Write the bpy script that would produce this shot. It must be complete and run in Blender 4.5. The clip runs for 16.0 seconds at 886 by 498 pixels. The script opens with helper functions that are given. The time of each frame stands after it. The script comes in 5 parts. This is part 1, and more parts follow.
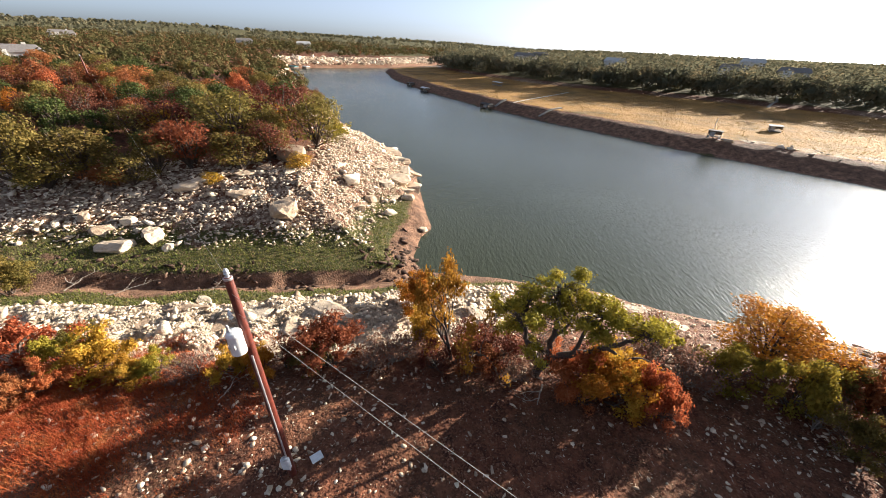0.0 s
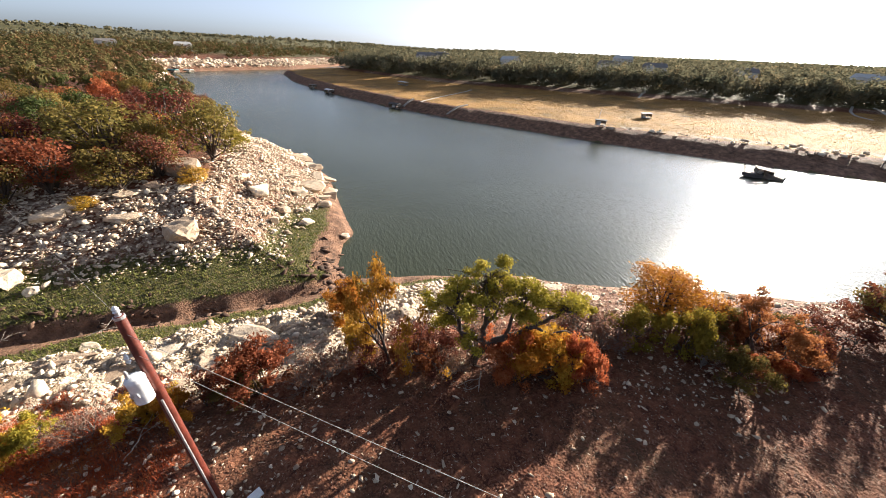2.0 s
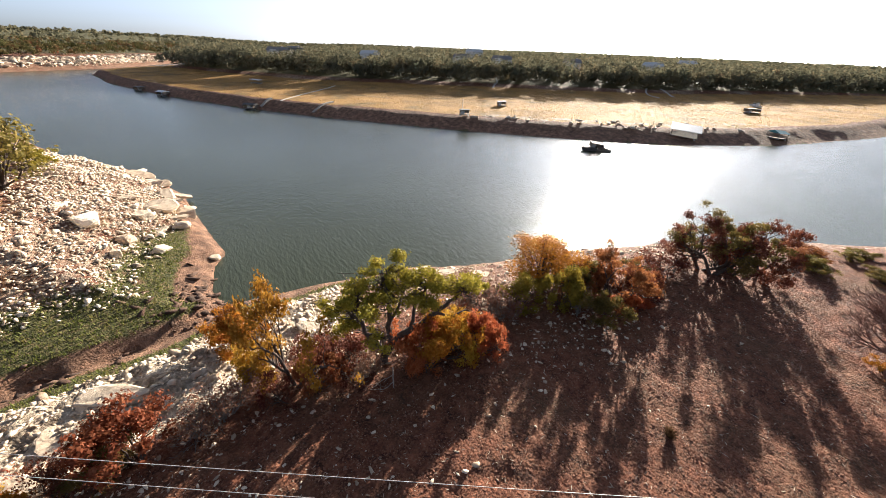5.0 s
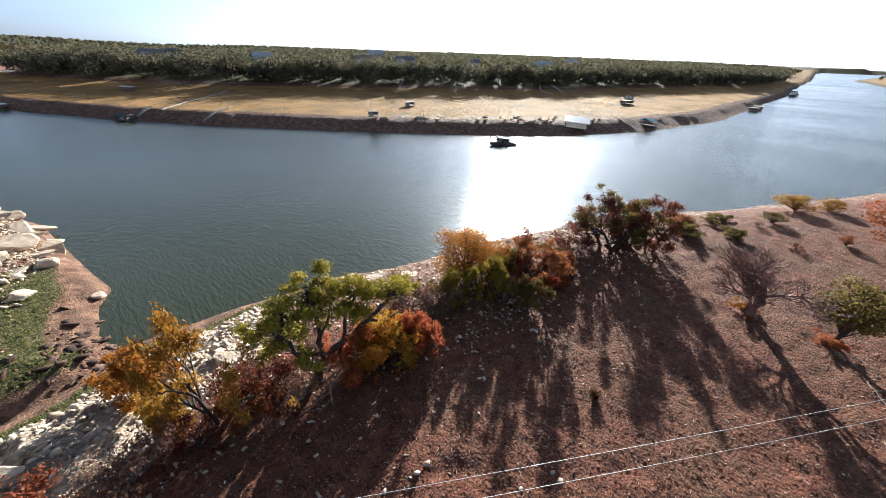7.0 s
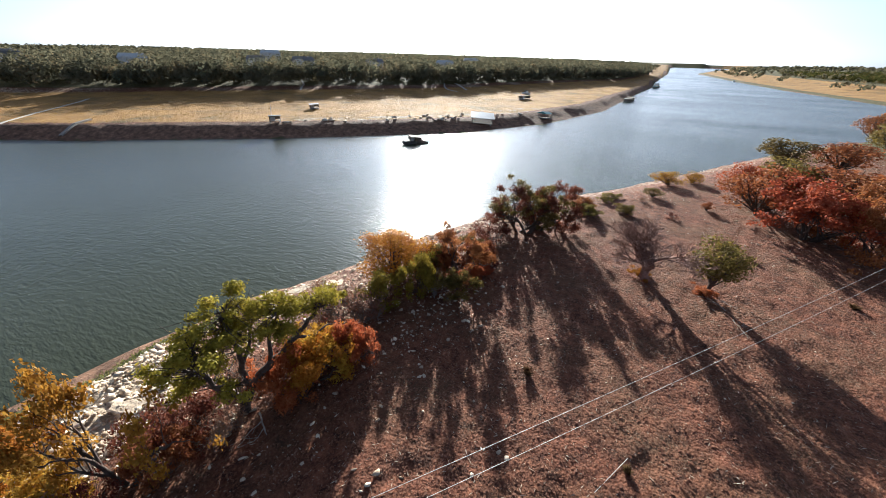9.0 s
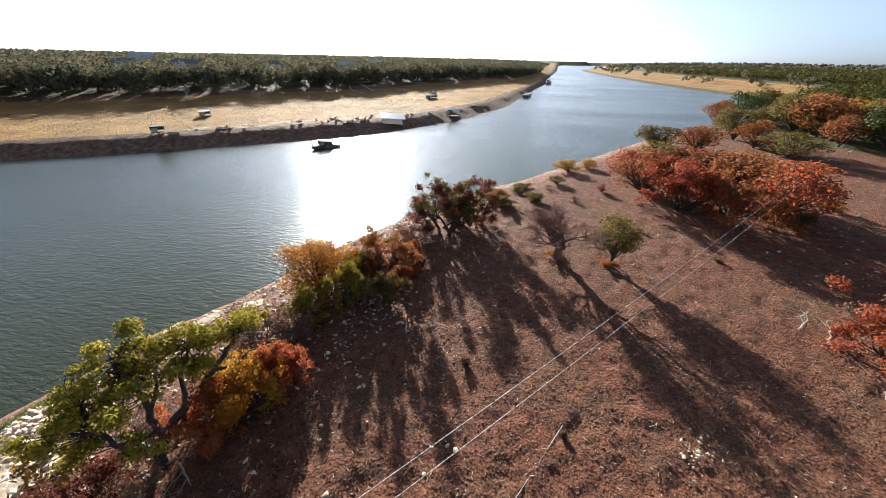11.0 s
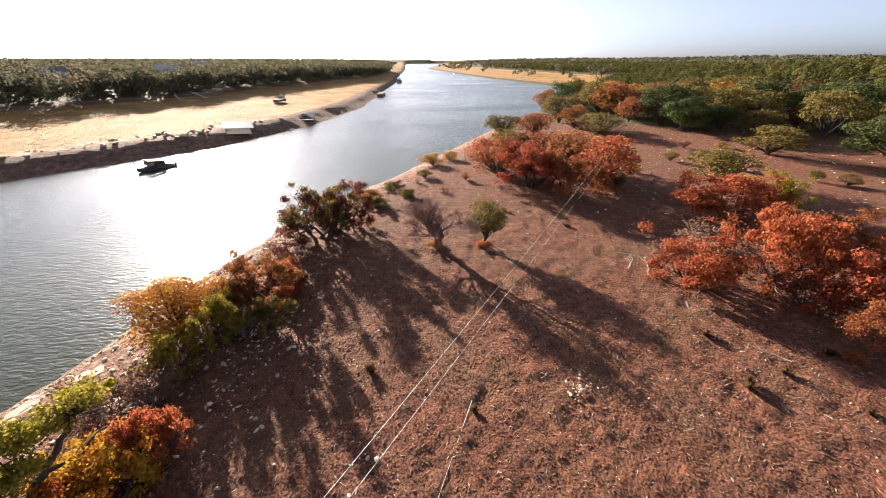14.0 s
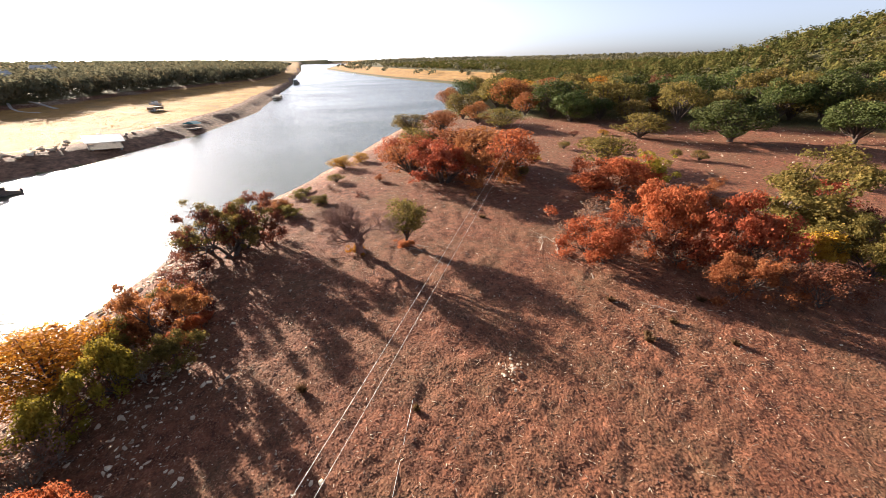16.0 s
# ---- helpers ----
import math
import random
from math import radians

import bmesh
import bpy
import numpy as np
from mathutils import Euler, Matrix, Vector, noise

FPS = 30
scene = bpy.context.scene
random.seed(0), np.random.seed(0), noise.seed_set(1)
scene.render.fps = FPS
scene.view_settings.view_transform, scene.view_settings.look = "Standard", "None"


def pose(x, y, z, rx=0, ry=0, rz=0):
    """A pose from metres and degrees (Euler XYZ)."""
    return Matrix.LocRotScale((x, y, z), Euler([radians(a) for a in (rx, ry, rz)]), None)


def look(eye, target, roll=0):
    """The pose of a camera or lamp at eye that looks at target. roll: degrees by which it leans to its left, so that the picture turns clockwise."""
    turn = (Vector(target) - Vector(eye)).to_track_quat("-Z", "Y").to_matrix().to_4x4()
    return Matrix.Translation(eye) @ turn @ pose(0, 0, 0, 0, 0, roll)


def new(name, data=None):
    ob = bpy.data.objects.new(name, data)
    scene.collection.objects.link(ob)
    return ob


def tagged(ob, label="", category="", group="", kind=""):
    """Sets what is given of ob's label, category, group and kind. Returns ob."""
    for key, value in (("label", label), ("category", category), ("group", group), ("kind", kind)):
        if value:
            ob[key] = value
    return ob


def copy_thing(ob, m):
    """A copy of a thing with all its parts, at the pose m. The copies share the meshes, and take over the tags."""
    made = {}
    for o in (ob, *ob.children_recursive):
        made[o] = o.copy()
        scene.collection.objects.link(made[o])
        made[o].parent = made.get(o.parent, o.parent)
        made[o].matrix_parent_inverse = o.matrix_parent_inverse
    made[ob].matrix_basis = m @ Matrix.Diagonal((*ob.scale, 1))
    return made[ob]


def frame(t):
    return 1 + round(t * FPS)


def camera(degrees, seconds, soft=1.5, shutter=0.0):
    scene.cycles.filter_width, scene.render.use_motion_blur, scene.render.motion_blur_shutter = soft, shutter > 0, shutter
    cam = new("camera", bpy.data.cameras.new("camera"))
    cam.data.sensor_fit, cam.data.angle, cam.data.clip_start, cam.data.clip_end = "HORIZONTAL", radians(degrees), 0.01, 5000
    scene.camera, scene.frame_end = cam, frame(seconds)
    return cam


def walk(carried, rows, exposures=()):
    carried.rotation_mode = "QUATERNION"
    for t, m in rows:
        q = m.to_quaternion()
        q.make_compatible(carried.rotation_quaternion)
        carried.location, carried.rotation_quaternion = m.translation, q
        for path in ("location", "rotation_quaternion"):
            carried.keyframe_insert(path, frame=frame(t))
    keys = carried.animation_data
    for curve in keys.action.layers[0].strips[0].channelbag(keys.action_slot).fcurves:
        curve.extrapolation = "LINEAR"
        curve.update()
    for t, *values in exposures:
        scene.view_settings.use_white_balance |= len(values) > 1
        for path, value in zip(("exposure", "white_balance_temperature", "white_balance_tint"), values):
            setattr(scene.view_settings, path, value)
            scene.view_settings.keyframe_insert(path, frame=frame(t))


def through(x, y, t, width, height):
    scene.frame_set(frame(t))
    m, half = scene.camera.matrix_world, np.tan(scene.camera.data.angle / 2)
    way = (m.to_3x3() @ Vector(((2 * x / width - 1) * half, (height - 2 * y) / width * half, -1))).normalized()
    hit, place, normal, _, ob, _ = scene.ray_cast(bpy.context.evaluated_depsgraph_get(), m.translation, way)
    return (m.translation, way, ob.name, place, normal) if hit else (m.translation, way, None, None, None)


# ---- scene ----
# The camera turns on the spot, 14 m above the field.
cam = camera(101.2, 16.0, soft=0.6)
TURN = [
    (0, 60.803, -2.776, -0.008), (0.5, 61.012, -2.699, -3.391), (1, 61.151, -2.586, -6.785),
    (1.5, 61.286, -2.474, -10.259), (2, 61.406, -2.442, -13.518), (2.5, 61.566, -2.442, -16.969),
    (3, 61.036, -2.451, -19.936), (3.5, 61.229, -2.337, -23.314), (4, 61.327, -2.193, -26.472),
    (6.5, 61.909, -1.945, -43.02), (7, 62.03, -1.724, -46.41), (7.5, 62.095, -1.555, -49.855),
    (8, 62.121, -1.488, -53.203), (8.5, 62.187, -1.428, -56.606), (9, 62.315, -1.287, -59.938),
    (11.5, 62.6, -0.57, -76.933), (12, 62.585, -0.387, -80.513), (12.5, 62.58, -0.228, -83.848),
    (13, 62.57, -0.012, -87.494), (13.5, 62.58, 0.195, -90.857), (14, 62.6, 0.402, -94.441),
    (14.5, 62.582, 0.55, -97.818), (15, 62.579, 0.72, -101.438), (15.5, 62.466, 0.803, -104.827),
    (16, 62.375, 0.932, -108.397),
]
walk(cam, [(t, pose(0, 0, 14, rx, ry, rz)) for t, rx, ry, rz in TURN],
     exposures=[(0, 1.94, 5650, 10), (2.0, 1.99, 5700, 11), (3.0, 2.29, 6000, 15), (4.0, 2.19, 6000, 14), (6.3, 1.71, 5000, 7), (9.5, 1.67, 5150, 7), (13.0, 1.77, 5500, 11), (14.0, 2.04, 5800, 15), (16.0, 2.21, 5950, 15)])

# Low afternoon sun over the water, clear hazy sky.
SUN_AZ, SUN_EL = 60.0, 14.2
world = bpy.data.worlds.new("sky")
scene.world = world
world.use_nodes = True
wn = world.node_tree
sky = wn.nodes.new("ShaderNodeTexSky")
sky.sky_type = "NISHITA"
sky.sun_disc = False
sky.sun_elevation = radians(SUN_EL)
sky.sun_rotation = radians(SUN_AZ)
sky.air_density, sky.dust_density, sky.ozone_density = 0.5, 1.3, 0.9
wn.nodes["Background"].inputs["Strength"].default_value = 0.05
haze = wn.nodes.new("ShaderNodeHueSaturation")
haze.inputs["Saturation"].default_value = 0.45
wn.links.new(sky.outputs["Color"], haze.inputs["Color"])
wn.links.new(haze.outputs["Color"], wn.nodes["Background"].inputs["Color"])
sun = new("sun", bpy.data.lights.new("sun", "SUN"))
sun.data.energy, sun.data.angle, sun.data.color = 5.0, radians(0.6), (1.0, 0.83, 0.60)
sun_way = Vector((math.sin(radians(SUN_AZ)) * math.cos(radians(SUN_EL)), math.cos(radians(SUN_AZ)) * math.cos(radians(SUN_EL)), math.sin(radians(SUN_EL))))
sun.matrix_world = look(sun_way * 60, (0, 0, 0))
# ---- the lie of the land ----
WATER = -6.0
NEAR_SHORE = [(3000, -330), (1120, -44), (672, -73), (481, -92), (354, -115), (280, -128), (235, -110), (170, -68), (112, -22),
              (80, -4), (63, 6), (52, 13), (41, 19), (30, 23.5), (21, 26), (17, 28.3), (7, 30.2), (2, 30.6), (-1.5, 31),
              (-2.2, 34), (-1.7, 38.5), (-0.4, 41), (-1.2, 45), (-2.4, 52.5), (-4, 63.6), (-9, 76.5), (-18, 88),
              (-28, 107), (-46, 150), (-80, 220), (-112, 300), (-80, 340), (-43, 379), (-8, 464), (80, 640)]
FAR_SHORE = [(3000, 40), (907, 18), (530, 20), (415, 17), (253, 23), (190, 24.5), (135, 36), (105, 50), (86, 66), (63, 89), (36, 121),
             (15, 151), (-6, 190), (-30, 250), (-45, 318), (-30, 350), (20, 410), (120, 620)]
# foot of the woods beyond the far bank's dry flat
FAR_EDGE = [(170, 640), (60, 420), (12, 345), (-2, 302), (30, 243), (58, 207), (79, 190), (98, 180), (129, 161), (179, 127), (210, 110), (257, 99),
            (325, 79), (406, 47), (522, 38), (731, 42), (3000, 120)]
RAVINE = [(-1.5, 31), (-3.5, 28.8), (-10.5, 27.2), (-15.5, 26.2), (-21, 25.3), (-29, 24.5), (-35, 23), (-60, 18), (-90, 10)]
RAVINE_Z = [-6.0, -5.8, -5.3, -5.0, -4.8, -4.4, -4.0, -2.0, 0.0]


def line_distance(x, y, line):
    """Distance to an open line, and the nearest place along it (segment number and fraction)."""
    best, where = np.full(x.shape, 1e9), np.zeros(x.shape)
    for i in range(len(line) - 1):
        (ax, ay), (bx, by) = line[i], line[i + 1]
        dx, dy = bx - ax, by - ay
        f = np.clip(((x - ax) * dx + (y - ay) * dy) / (dx * dx + dy * dy), 0, 1)
        d = np.hypot(x - ax - f * dx, y - ay - f * dy)
        nearer = d < best
        best, where = np.where(nearer, d, best), np.where(nearer, i + f, where)
    return best, where


def in_ring(x, y, ring):
    inside = np.zeros(x.shape, bool)
    for (ax, ay), (bx, by) in zip(ring, ring[1:] + ring[:1]):
        if ay != by:
            inside ^= ((ay > y) != (by > y)) & (x < (bx - ax) * (y - ay) / (by - ay) + ax)
    return inside


def in_river(x, y):
    return in_ring(x, y, NEAR_SHORE + FAR_SHORE[::-1])


def far_flat(x, y):
    """Distance from the far shore, share of the way over the flat (1 at the foot of the woods), and metres past that foot."""
    d_shore, d_edge = line_distance(x, y, FAR_SHORE)[0], line_distance(x, y, FAR_EDGE)[0]
    flat = in_ring(x, y, FAR_SHORE + FAR_EDGE)
    return d_shore, np.where(flat, d_shore / (d_shore + d_edge + 1e-6), 1 + d_edge / 80), np.where(flat, -d_edge, d_edge), d_edge


def ease(a, b, v):
    v = np.clip((v - a) / (b - a), 0, 1)
    return v * v * (3 - 2 * v)


def ripple(x, y, size, seed):
    """Smooth uneven waves of about that size, between -1 and 1."""
    rng = np.random.RandomState(seed)
    out = np.zeros(x.shape)
    for _ in range(6):
        a, k, p = rng.uniform(0, 6.283), rng.uniform(0.6, 1.7) * 6.283 / size, rng.uniform(0, 6.283)
        out += np.sin(k * (np.cos(a) * x + np.sin(a) * y) + p + 1.3 * np.sin(k * 0.6 * (np.sin(a) * x - np.cos(a) * y) + 2 * p))
    return out / 6


def land(x, y):
    """Height of the ground, and how much of it is: stone rubble, green growth, dry straw, wet clay."""
    x, y = np.asarray(x, float), np.asarray(y, float)
    d_near, at_near = line_distance(x, y, NEAR_SHORE)
    d_far, at_far = line_distance(x, y, FAR_SHORE)
    d_rav, at_rav = line_distance(x, y, RAVINE)
    wet = in_river(x, y)
    wob = ripple(x, y, 9.0, 1)
    # near side: shore and ravine are the low line, the field lies south of it, the stony spit north of it
    low_z = np.where(d_rav < d_near, np.interp(at_rav, np.arange(len(RAVINE)), RAVINE_Z), WATER)
    d = np.minimum(d_near, d_rav)
    north = (y > np.interp(x, [p[0] for p in RAVINE[::-1]], [p[1] for p in RAVINE[::-1]])) & (x < 0) | (y > 32)
    tight = np.interp(x, [5, 30], [1.0, 0.62])
    ds = np.maximum(d / tight + 0.7 * wob, 0)
    south_p = np.interp(ds, [0, 1.5, 4.2, 5.2, 6.5, 11, 14, 18, 24], [0, 0.10, 0.24, 0.42, 0.50, 0.64, 0.82, 0.95, 1.0])
    dn = np.maximum(d + 1.0 * wob * ease(1, 6, d), 0)
    open_side = ease(43, 50, y)
    dn = dn + 3.6 * open_side * ease(0.3, 2.5, dn)
    north_p = np.interp(dn, [0, 1.2, 6, 10, 15, 20], [0, 0.12, 0.26, 0.6, 0.94, 1.0])
    hill = 28 * np.exp(-((x - 65) ** 2 + (y + 240) ** 2) / (2 * 50.0 ** 2)) + 5 * ease(60, 260, -y + 0.2 * x)
    north_top = np.interp(d, [0, 20, 35, 60, 150, 400, 1500], [0, 0.3, 2.2, 3.6, 4.6, 5, 9])
    right = ease(215, 300, x) * (y < 0)
    right_p = low_z + np.interp(d, [0, 4, 70, 100, 200, 600], [0, 1.0, 2.6, 6, 8, 10.5])
    z = np.where(north, low_z * (1 - north_p) + north_top, low_z * (1 - south_p) + hill * ease(20, 40, d))
    z = z * (1 - right) + right_p * right
    # far side: steep clay bank, long dry flat, wooded rise
    sx = np.interp(at_far, np.arange(len(FAR_SHORE)), [p[0] for p in FAR_SHORE])
    _, across, behind, d_edge = far_flat(x, y)
    df = np.maximum(d_far + 1.2 * ripple(x, y, 22, 5) + 0.7 * ripple(x, y, 7, 6), 0)
    room = np.clip((d_far + d_edge) / 95, 0.2, 1)
    far_z = WATER + np.interp(df / room, [0, 1.5, 4, 8, 11, 20], [0, 0.25, 1.15, 2.6, 2.85, 3.0]) + np.interp(across, [0.2, 0.65, 0.9, 1.0, 1.15], [0, 0.7, 1.8, 3.3, 4.2])
    far_z = far_z + np.interp(behind, [6, 55, 160, 400, 1500], [0, 5.0, 8.0, 10.0, 13.0])
    far_z = far_z + np.where(behind < 0, 0.12 * ripple(x, y, 6, 7) * ease(4, 12, df), 0)
    far = d_far < d_near
    z = np.where(far, far_z, z)
    bed = WATER - np.minimum(np.minimum(d_near, d_far) * 0.25, 5) - 0.03
    z = np.where(wet, bed, np.maximum(z, WATER - 0.02))
    # distant hills
    r = np.hypot(x, y)
    z = z + np.where(wet, 0, ease(700, 2200, r) * (7 + 9 * ripple(x, y, 1500, 9)) + ease(500, 1400, r) * ease(-500, 200, -x) * (y > 200) * 10 * (1 + ripple(x, y, 900, 12)))
    # relief
    rough = np.where(wet | far, 0.0, 1.0)
    z = z + rough * 0.10 * ripple(x, y, 2.6, 2) * ease(2, 6, d) + rough * 0.05 * ripple(x, y, 0.9, 3) * ease(1, 4, d)
    # cut channel of the ravine
    z = z - np.where(wet | far, 0, 0.7 * np.exp(-(d_rav / 0.75) ** 2) * ease(3, 9, -x) * (1 - ease(30, 40, -x)) * (0.6 + 0.6 * ripple(x, y, 4, 8)))
    near_n = north & ~far
    rubble = np.where(near_n, ease(4.0, 7.0, dn) * (1 - ease(15, 22, dn)) , 0)
    shelf = np.where(~north & ~far & ~wet, ease(4.4, 5.6, ds) * (1 - ease(11, 14.5, ds)) * (1 - 0.62 * ease(1, 8, x)), 0)
    z = z + 0.16 * shelf * np.sign(ripple(x, y, 2.4, 21)) * ease(0, 0.25, np.abs(ripple(x, y, 2.4, 21))) + 0.22 * rubble * ripple(x, y, 3.3, 22)
    cliff = np.where(near_n & (y > 150), 0.55 * ease(1, 6, d) * (1 - ease(18, 26, d)), 0)
    stone = np.clip(0.46 * rubble * (y < 150) + shelf + cliff, 0, 1)
    green = np.where(near_n, np.where(d_rav < d_near, ease(0.8, 1.5, dn), ease(2.2, 3.4, dn)) * (1 - ease(6.0, 8.5, dn)) * ease(-0.95, -0.25, ripple(x, y, 4, 31)) * ease(-60, -20, x) * (1 - open_side), 0)
    green = np.maximum(green, np.where(~north & ~far & (x < 24), ease(1.6, 2.4, ds) * (1 - ease(4.2, 5.2, ds)), 0))
    shore_stone = np.where(far, ease(9, 11, df) * (1 - ease(15, 20, df)) * ease(55, 66, sx) * (1 - ease(140, 170, sx)) * ease(-0.25, 0.3, ripple(x, y, 8, 51)), 0)
    stone = np.maximum(stone, 0.62 * shore_stone)
    straw = np.where(far, ease(9, 13, df / room) * (1 - ease(0.9, 0.96, across)), 0) + right * ease(6, 12, d) * (1 - ease(85, 100, d))
    clay = np.where(far, 1 - ease(8, 11, df / room), np.where(north, 1 - ease(4.5, 8.5, dn), 1 - ease(1.5, 2.8, ds)))
    green = np.maximum(green, np.where(wet, 0, (1 - straw) * ease(330, 480, r) * ease(20, 40, np.minimum(d_near, d_far))))
    # pale ledge at the foot of the far woods, undergrowth in them and on the wooded hill
    ledge = np.where(far, ease(0.88, 0.93, across) * (1 - ease(1.0, 1.05, across)), 0)
    stone = np.maximum(stone, ledge * (0.34 + 0.34 * ripple(x, y, 30, 41)))
    green = np.maximum(green, np.where(far, ease(0.98, 1.05, across), 0))
    green = np.maximum(green, np.where(~north & ~far & ~wet & (y < -20), ease(88, 116, r) * (1 - right * straw), 0))
    return z, stone, green, np.clip(straw, 0, 1), clay


def height(x, y):
    return float(land(np.array([x]), np.array([y]))[0][0])


# ---- materials ----
class Nodes:
    """Short hand for building a node tree."""
    def __init__(self, name):
        self.mat = bpy.data.materials.new(name)
        self.mat.use_nodes = True
        self.tree = self.mat.node_tree
        self.tree.nodes.clear()
        self.out = self.add("OutputMaterial")

    def add(self, kind, **values):
        node = self.tree.nodes.new("ShaderNode" + kind)
        for key, value in values.items():
            node.inputs[key.replace("_", " ")].default_value = value
        return node

    def link(self, a, b):
        self.tree.links.new(a, b)

    def noise(self, scale, detail=4.0, rough=0.6, vector=None):
        n = self.add("TexNoise", Scale=scale, Detail=detail, Roughness=rough)
        self.link(vector if vector else self.place(), n.inputs["Vector"])
        return n.outputs["Fac"]

    def place(self):
        return self.add("NewGeometry").outputs["Position"]

    def ramp(self, fac, stops):
        n = self.add("ValToRGB")
        while len(n.color_ramp.elements) < len(stops):
            n.color_ramp.elements.new(0.5)
        for e, (p, c) in zip(n.color_ramp.elements, stops):
            e.position, e.color = p, (*c, 1) if len(c) == 3 else c
        self.link(fac, n.inputs["Fac"])
        return n.outputs["Color"]

    def grey(self, fac, a, b, lo=0.0, hi=1.0):
        n = self.add("MapRange")
        for key, v in (("From Min", a), ("From Max", b), ("To Min", lo), ("To Max", hi)):
            n.inputs[key].default_value = v
        self.link(fac, n.inputs["Value"])
        return n.outputs["Result"]

    def mix(self, fac, a, b, kind="MIX"):
        n = self.tree.nodes.new("ShaderNodeMix")
        n.data_type, n.blend_type = "RGBA", kind
        for slot, v in ((0, fac), (6, a), (7, b)):
            if isinstance(v, (int, float)):
                n.inputs[slot].default_value = v
            elif isinstance(v, tuple):
                n.inputs[slot].default_value = (*v, 1)
            else:
                self.link(v, n.inputs[slot])
        return n.outputs[2]

    def maths(self, op, a, b):
        n = self.tree.nodes.new("ShaderNodeMath")
        n.operation = op
        for slot, v in ((0, a), (1, b)):
            if isinstance(v, (int, float)):
                n.inputs[slot].default_value = v
            else:
                self.link(v, n.inputs[slot])
        return n.outputs[0]

    def bump(self, height, distance, strength=1.0, after=None):
        n = self.add("Bump", Strength=strength, Distance=distance)
        self.link(height, n.inputs["Height"])
        if after:
            self.link(after, n.inputs["Normal"])
        return n.outputs["Normal"]

    def finish(self, colour, rough=0.8, normal=None, metal=0.0, **extra):
        b = self.add("BsdfPrincipled", Metallic=metal)
        for key, v in (("Base Color", colour), ("Roughness", rough)):
            if isinstance(v, (int, float)):
                b.inputs[key].default_value = v
            elif isinstance(v, tuple):
                b.inputs[key].default_value = (*v, 1)
            else:
                self.link(v, b.inputs[key])
        if normal:
            self.link(normal, b.inputs["Normal"])
        for key, v in extra.items():
            b.inputs[key.replace("_", " ")].default_value = v
        self.link(b.outputs[0], self.out.inputs["Surface"])
        return self.mat


def plain(name, colour, rough=0.6, metal=0.0, grain=6.0, vary=0.35, bump=0.004):
    """A paint, wood or metal with grime at two scales."""
    n = Nodes(name)
    fine, broad = n.noise(grain * 6), n.noise(grain * 0.7)
    dark = tuple(c * (1 - vary) for c in colour)
    light = tuple(min(1, c * (1 + vary * 0.5)) for c in colour)
    col = n.mix(n.grey(broad, 0.35, 0.65), dark, light)
    col = n.mix(n.grey(fine, 0.3, 0.7, 0, 0.35), col, dark)
    return n.finish(col, n.grey(fine, 0.3, 0.7, max(0.05, rough - 0.12), min(1, rough + 0.12)), n.bump(fine, bump), metal)


def leaf_mat(name, colours, through=0.4):
    n = Nodes(name)
    island = n.add("NewGeometry").outputs["Random Per Island"]
    steps = [(i / max(1, len(colours) - 1), c) for i, c in enumerate(colours)]
    patch = n.noise(1.3, 3.0)
    pick = n.maths("ADD", n.maths("MULTIPLY", island, 0.3), n.grey(patch, 0.3, 0.7, 0.0, 0.7))
    col = n.ramp(pick, steps)
    own = n.add("ObjectInfo").outputs["Random"]
    hsv = n.add("HueSaturation")
    n.link(col, hsv.inputs["Color"])
    n.link(n.grey(own, 0, 1, 0.495, 0.515), hsv.inputs["Hue"])
    n.link(n.grey(own, 0, 1, 0.8, 1.15), hsv.inputs["Value"])
    front = n.add("BsdfPrincipled", Roughness=0.7)
    front.inputs["Specular IOR Level"].default_value = 0.12
    back = n.add("BsdfTranslucent")
    n.link(hsv.outputs[0], front.inputs["Base Color"])
    n.link(hsv.outputs[0], back.inputs["Color"])
    m = n.add("MixShader", Fac=through)
    n.link(front.outputs[0], m.inputs[1])
    n.link(back.outputs[0], m.inputs[2])
    n.link(m.outputs[0], n.out.inputs["Surface"])
    return n.mat


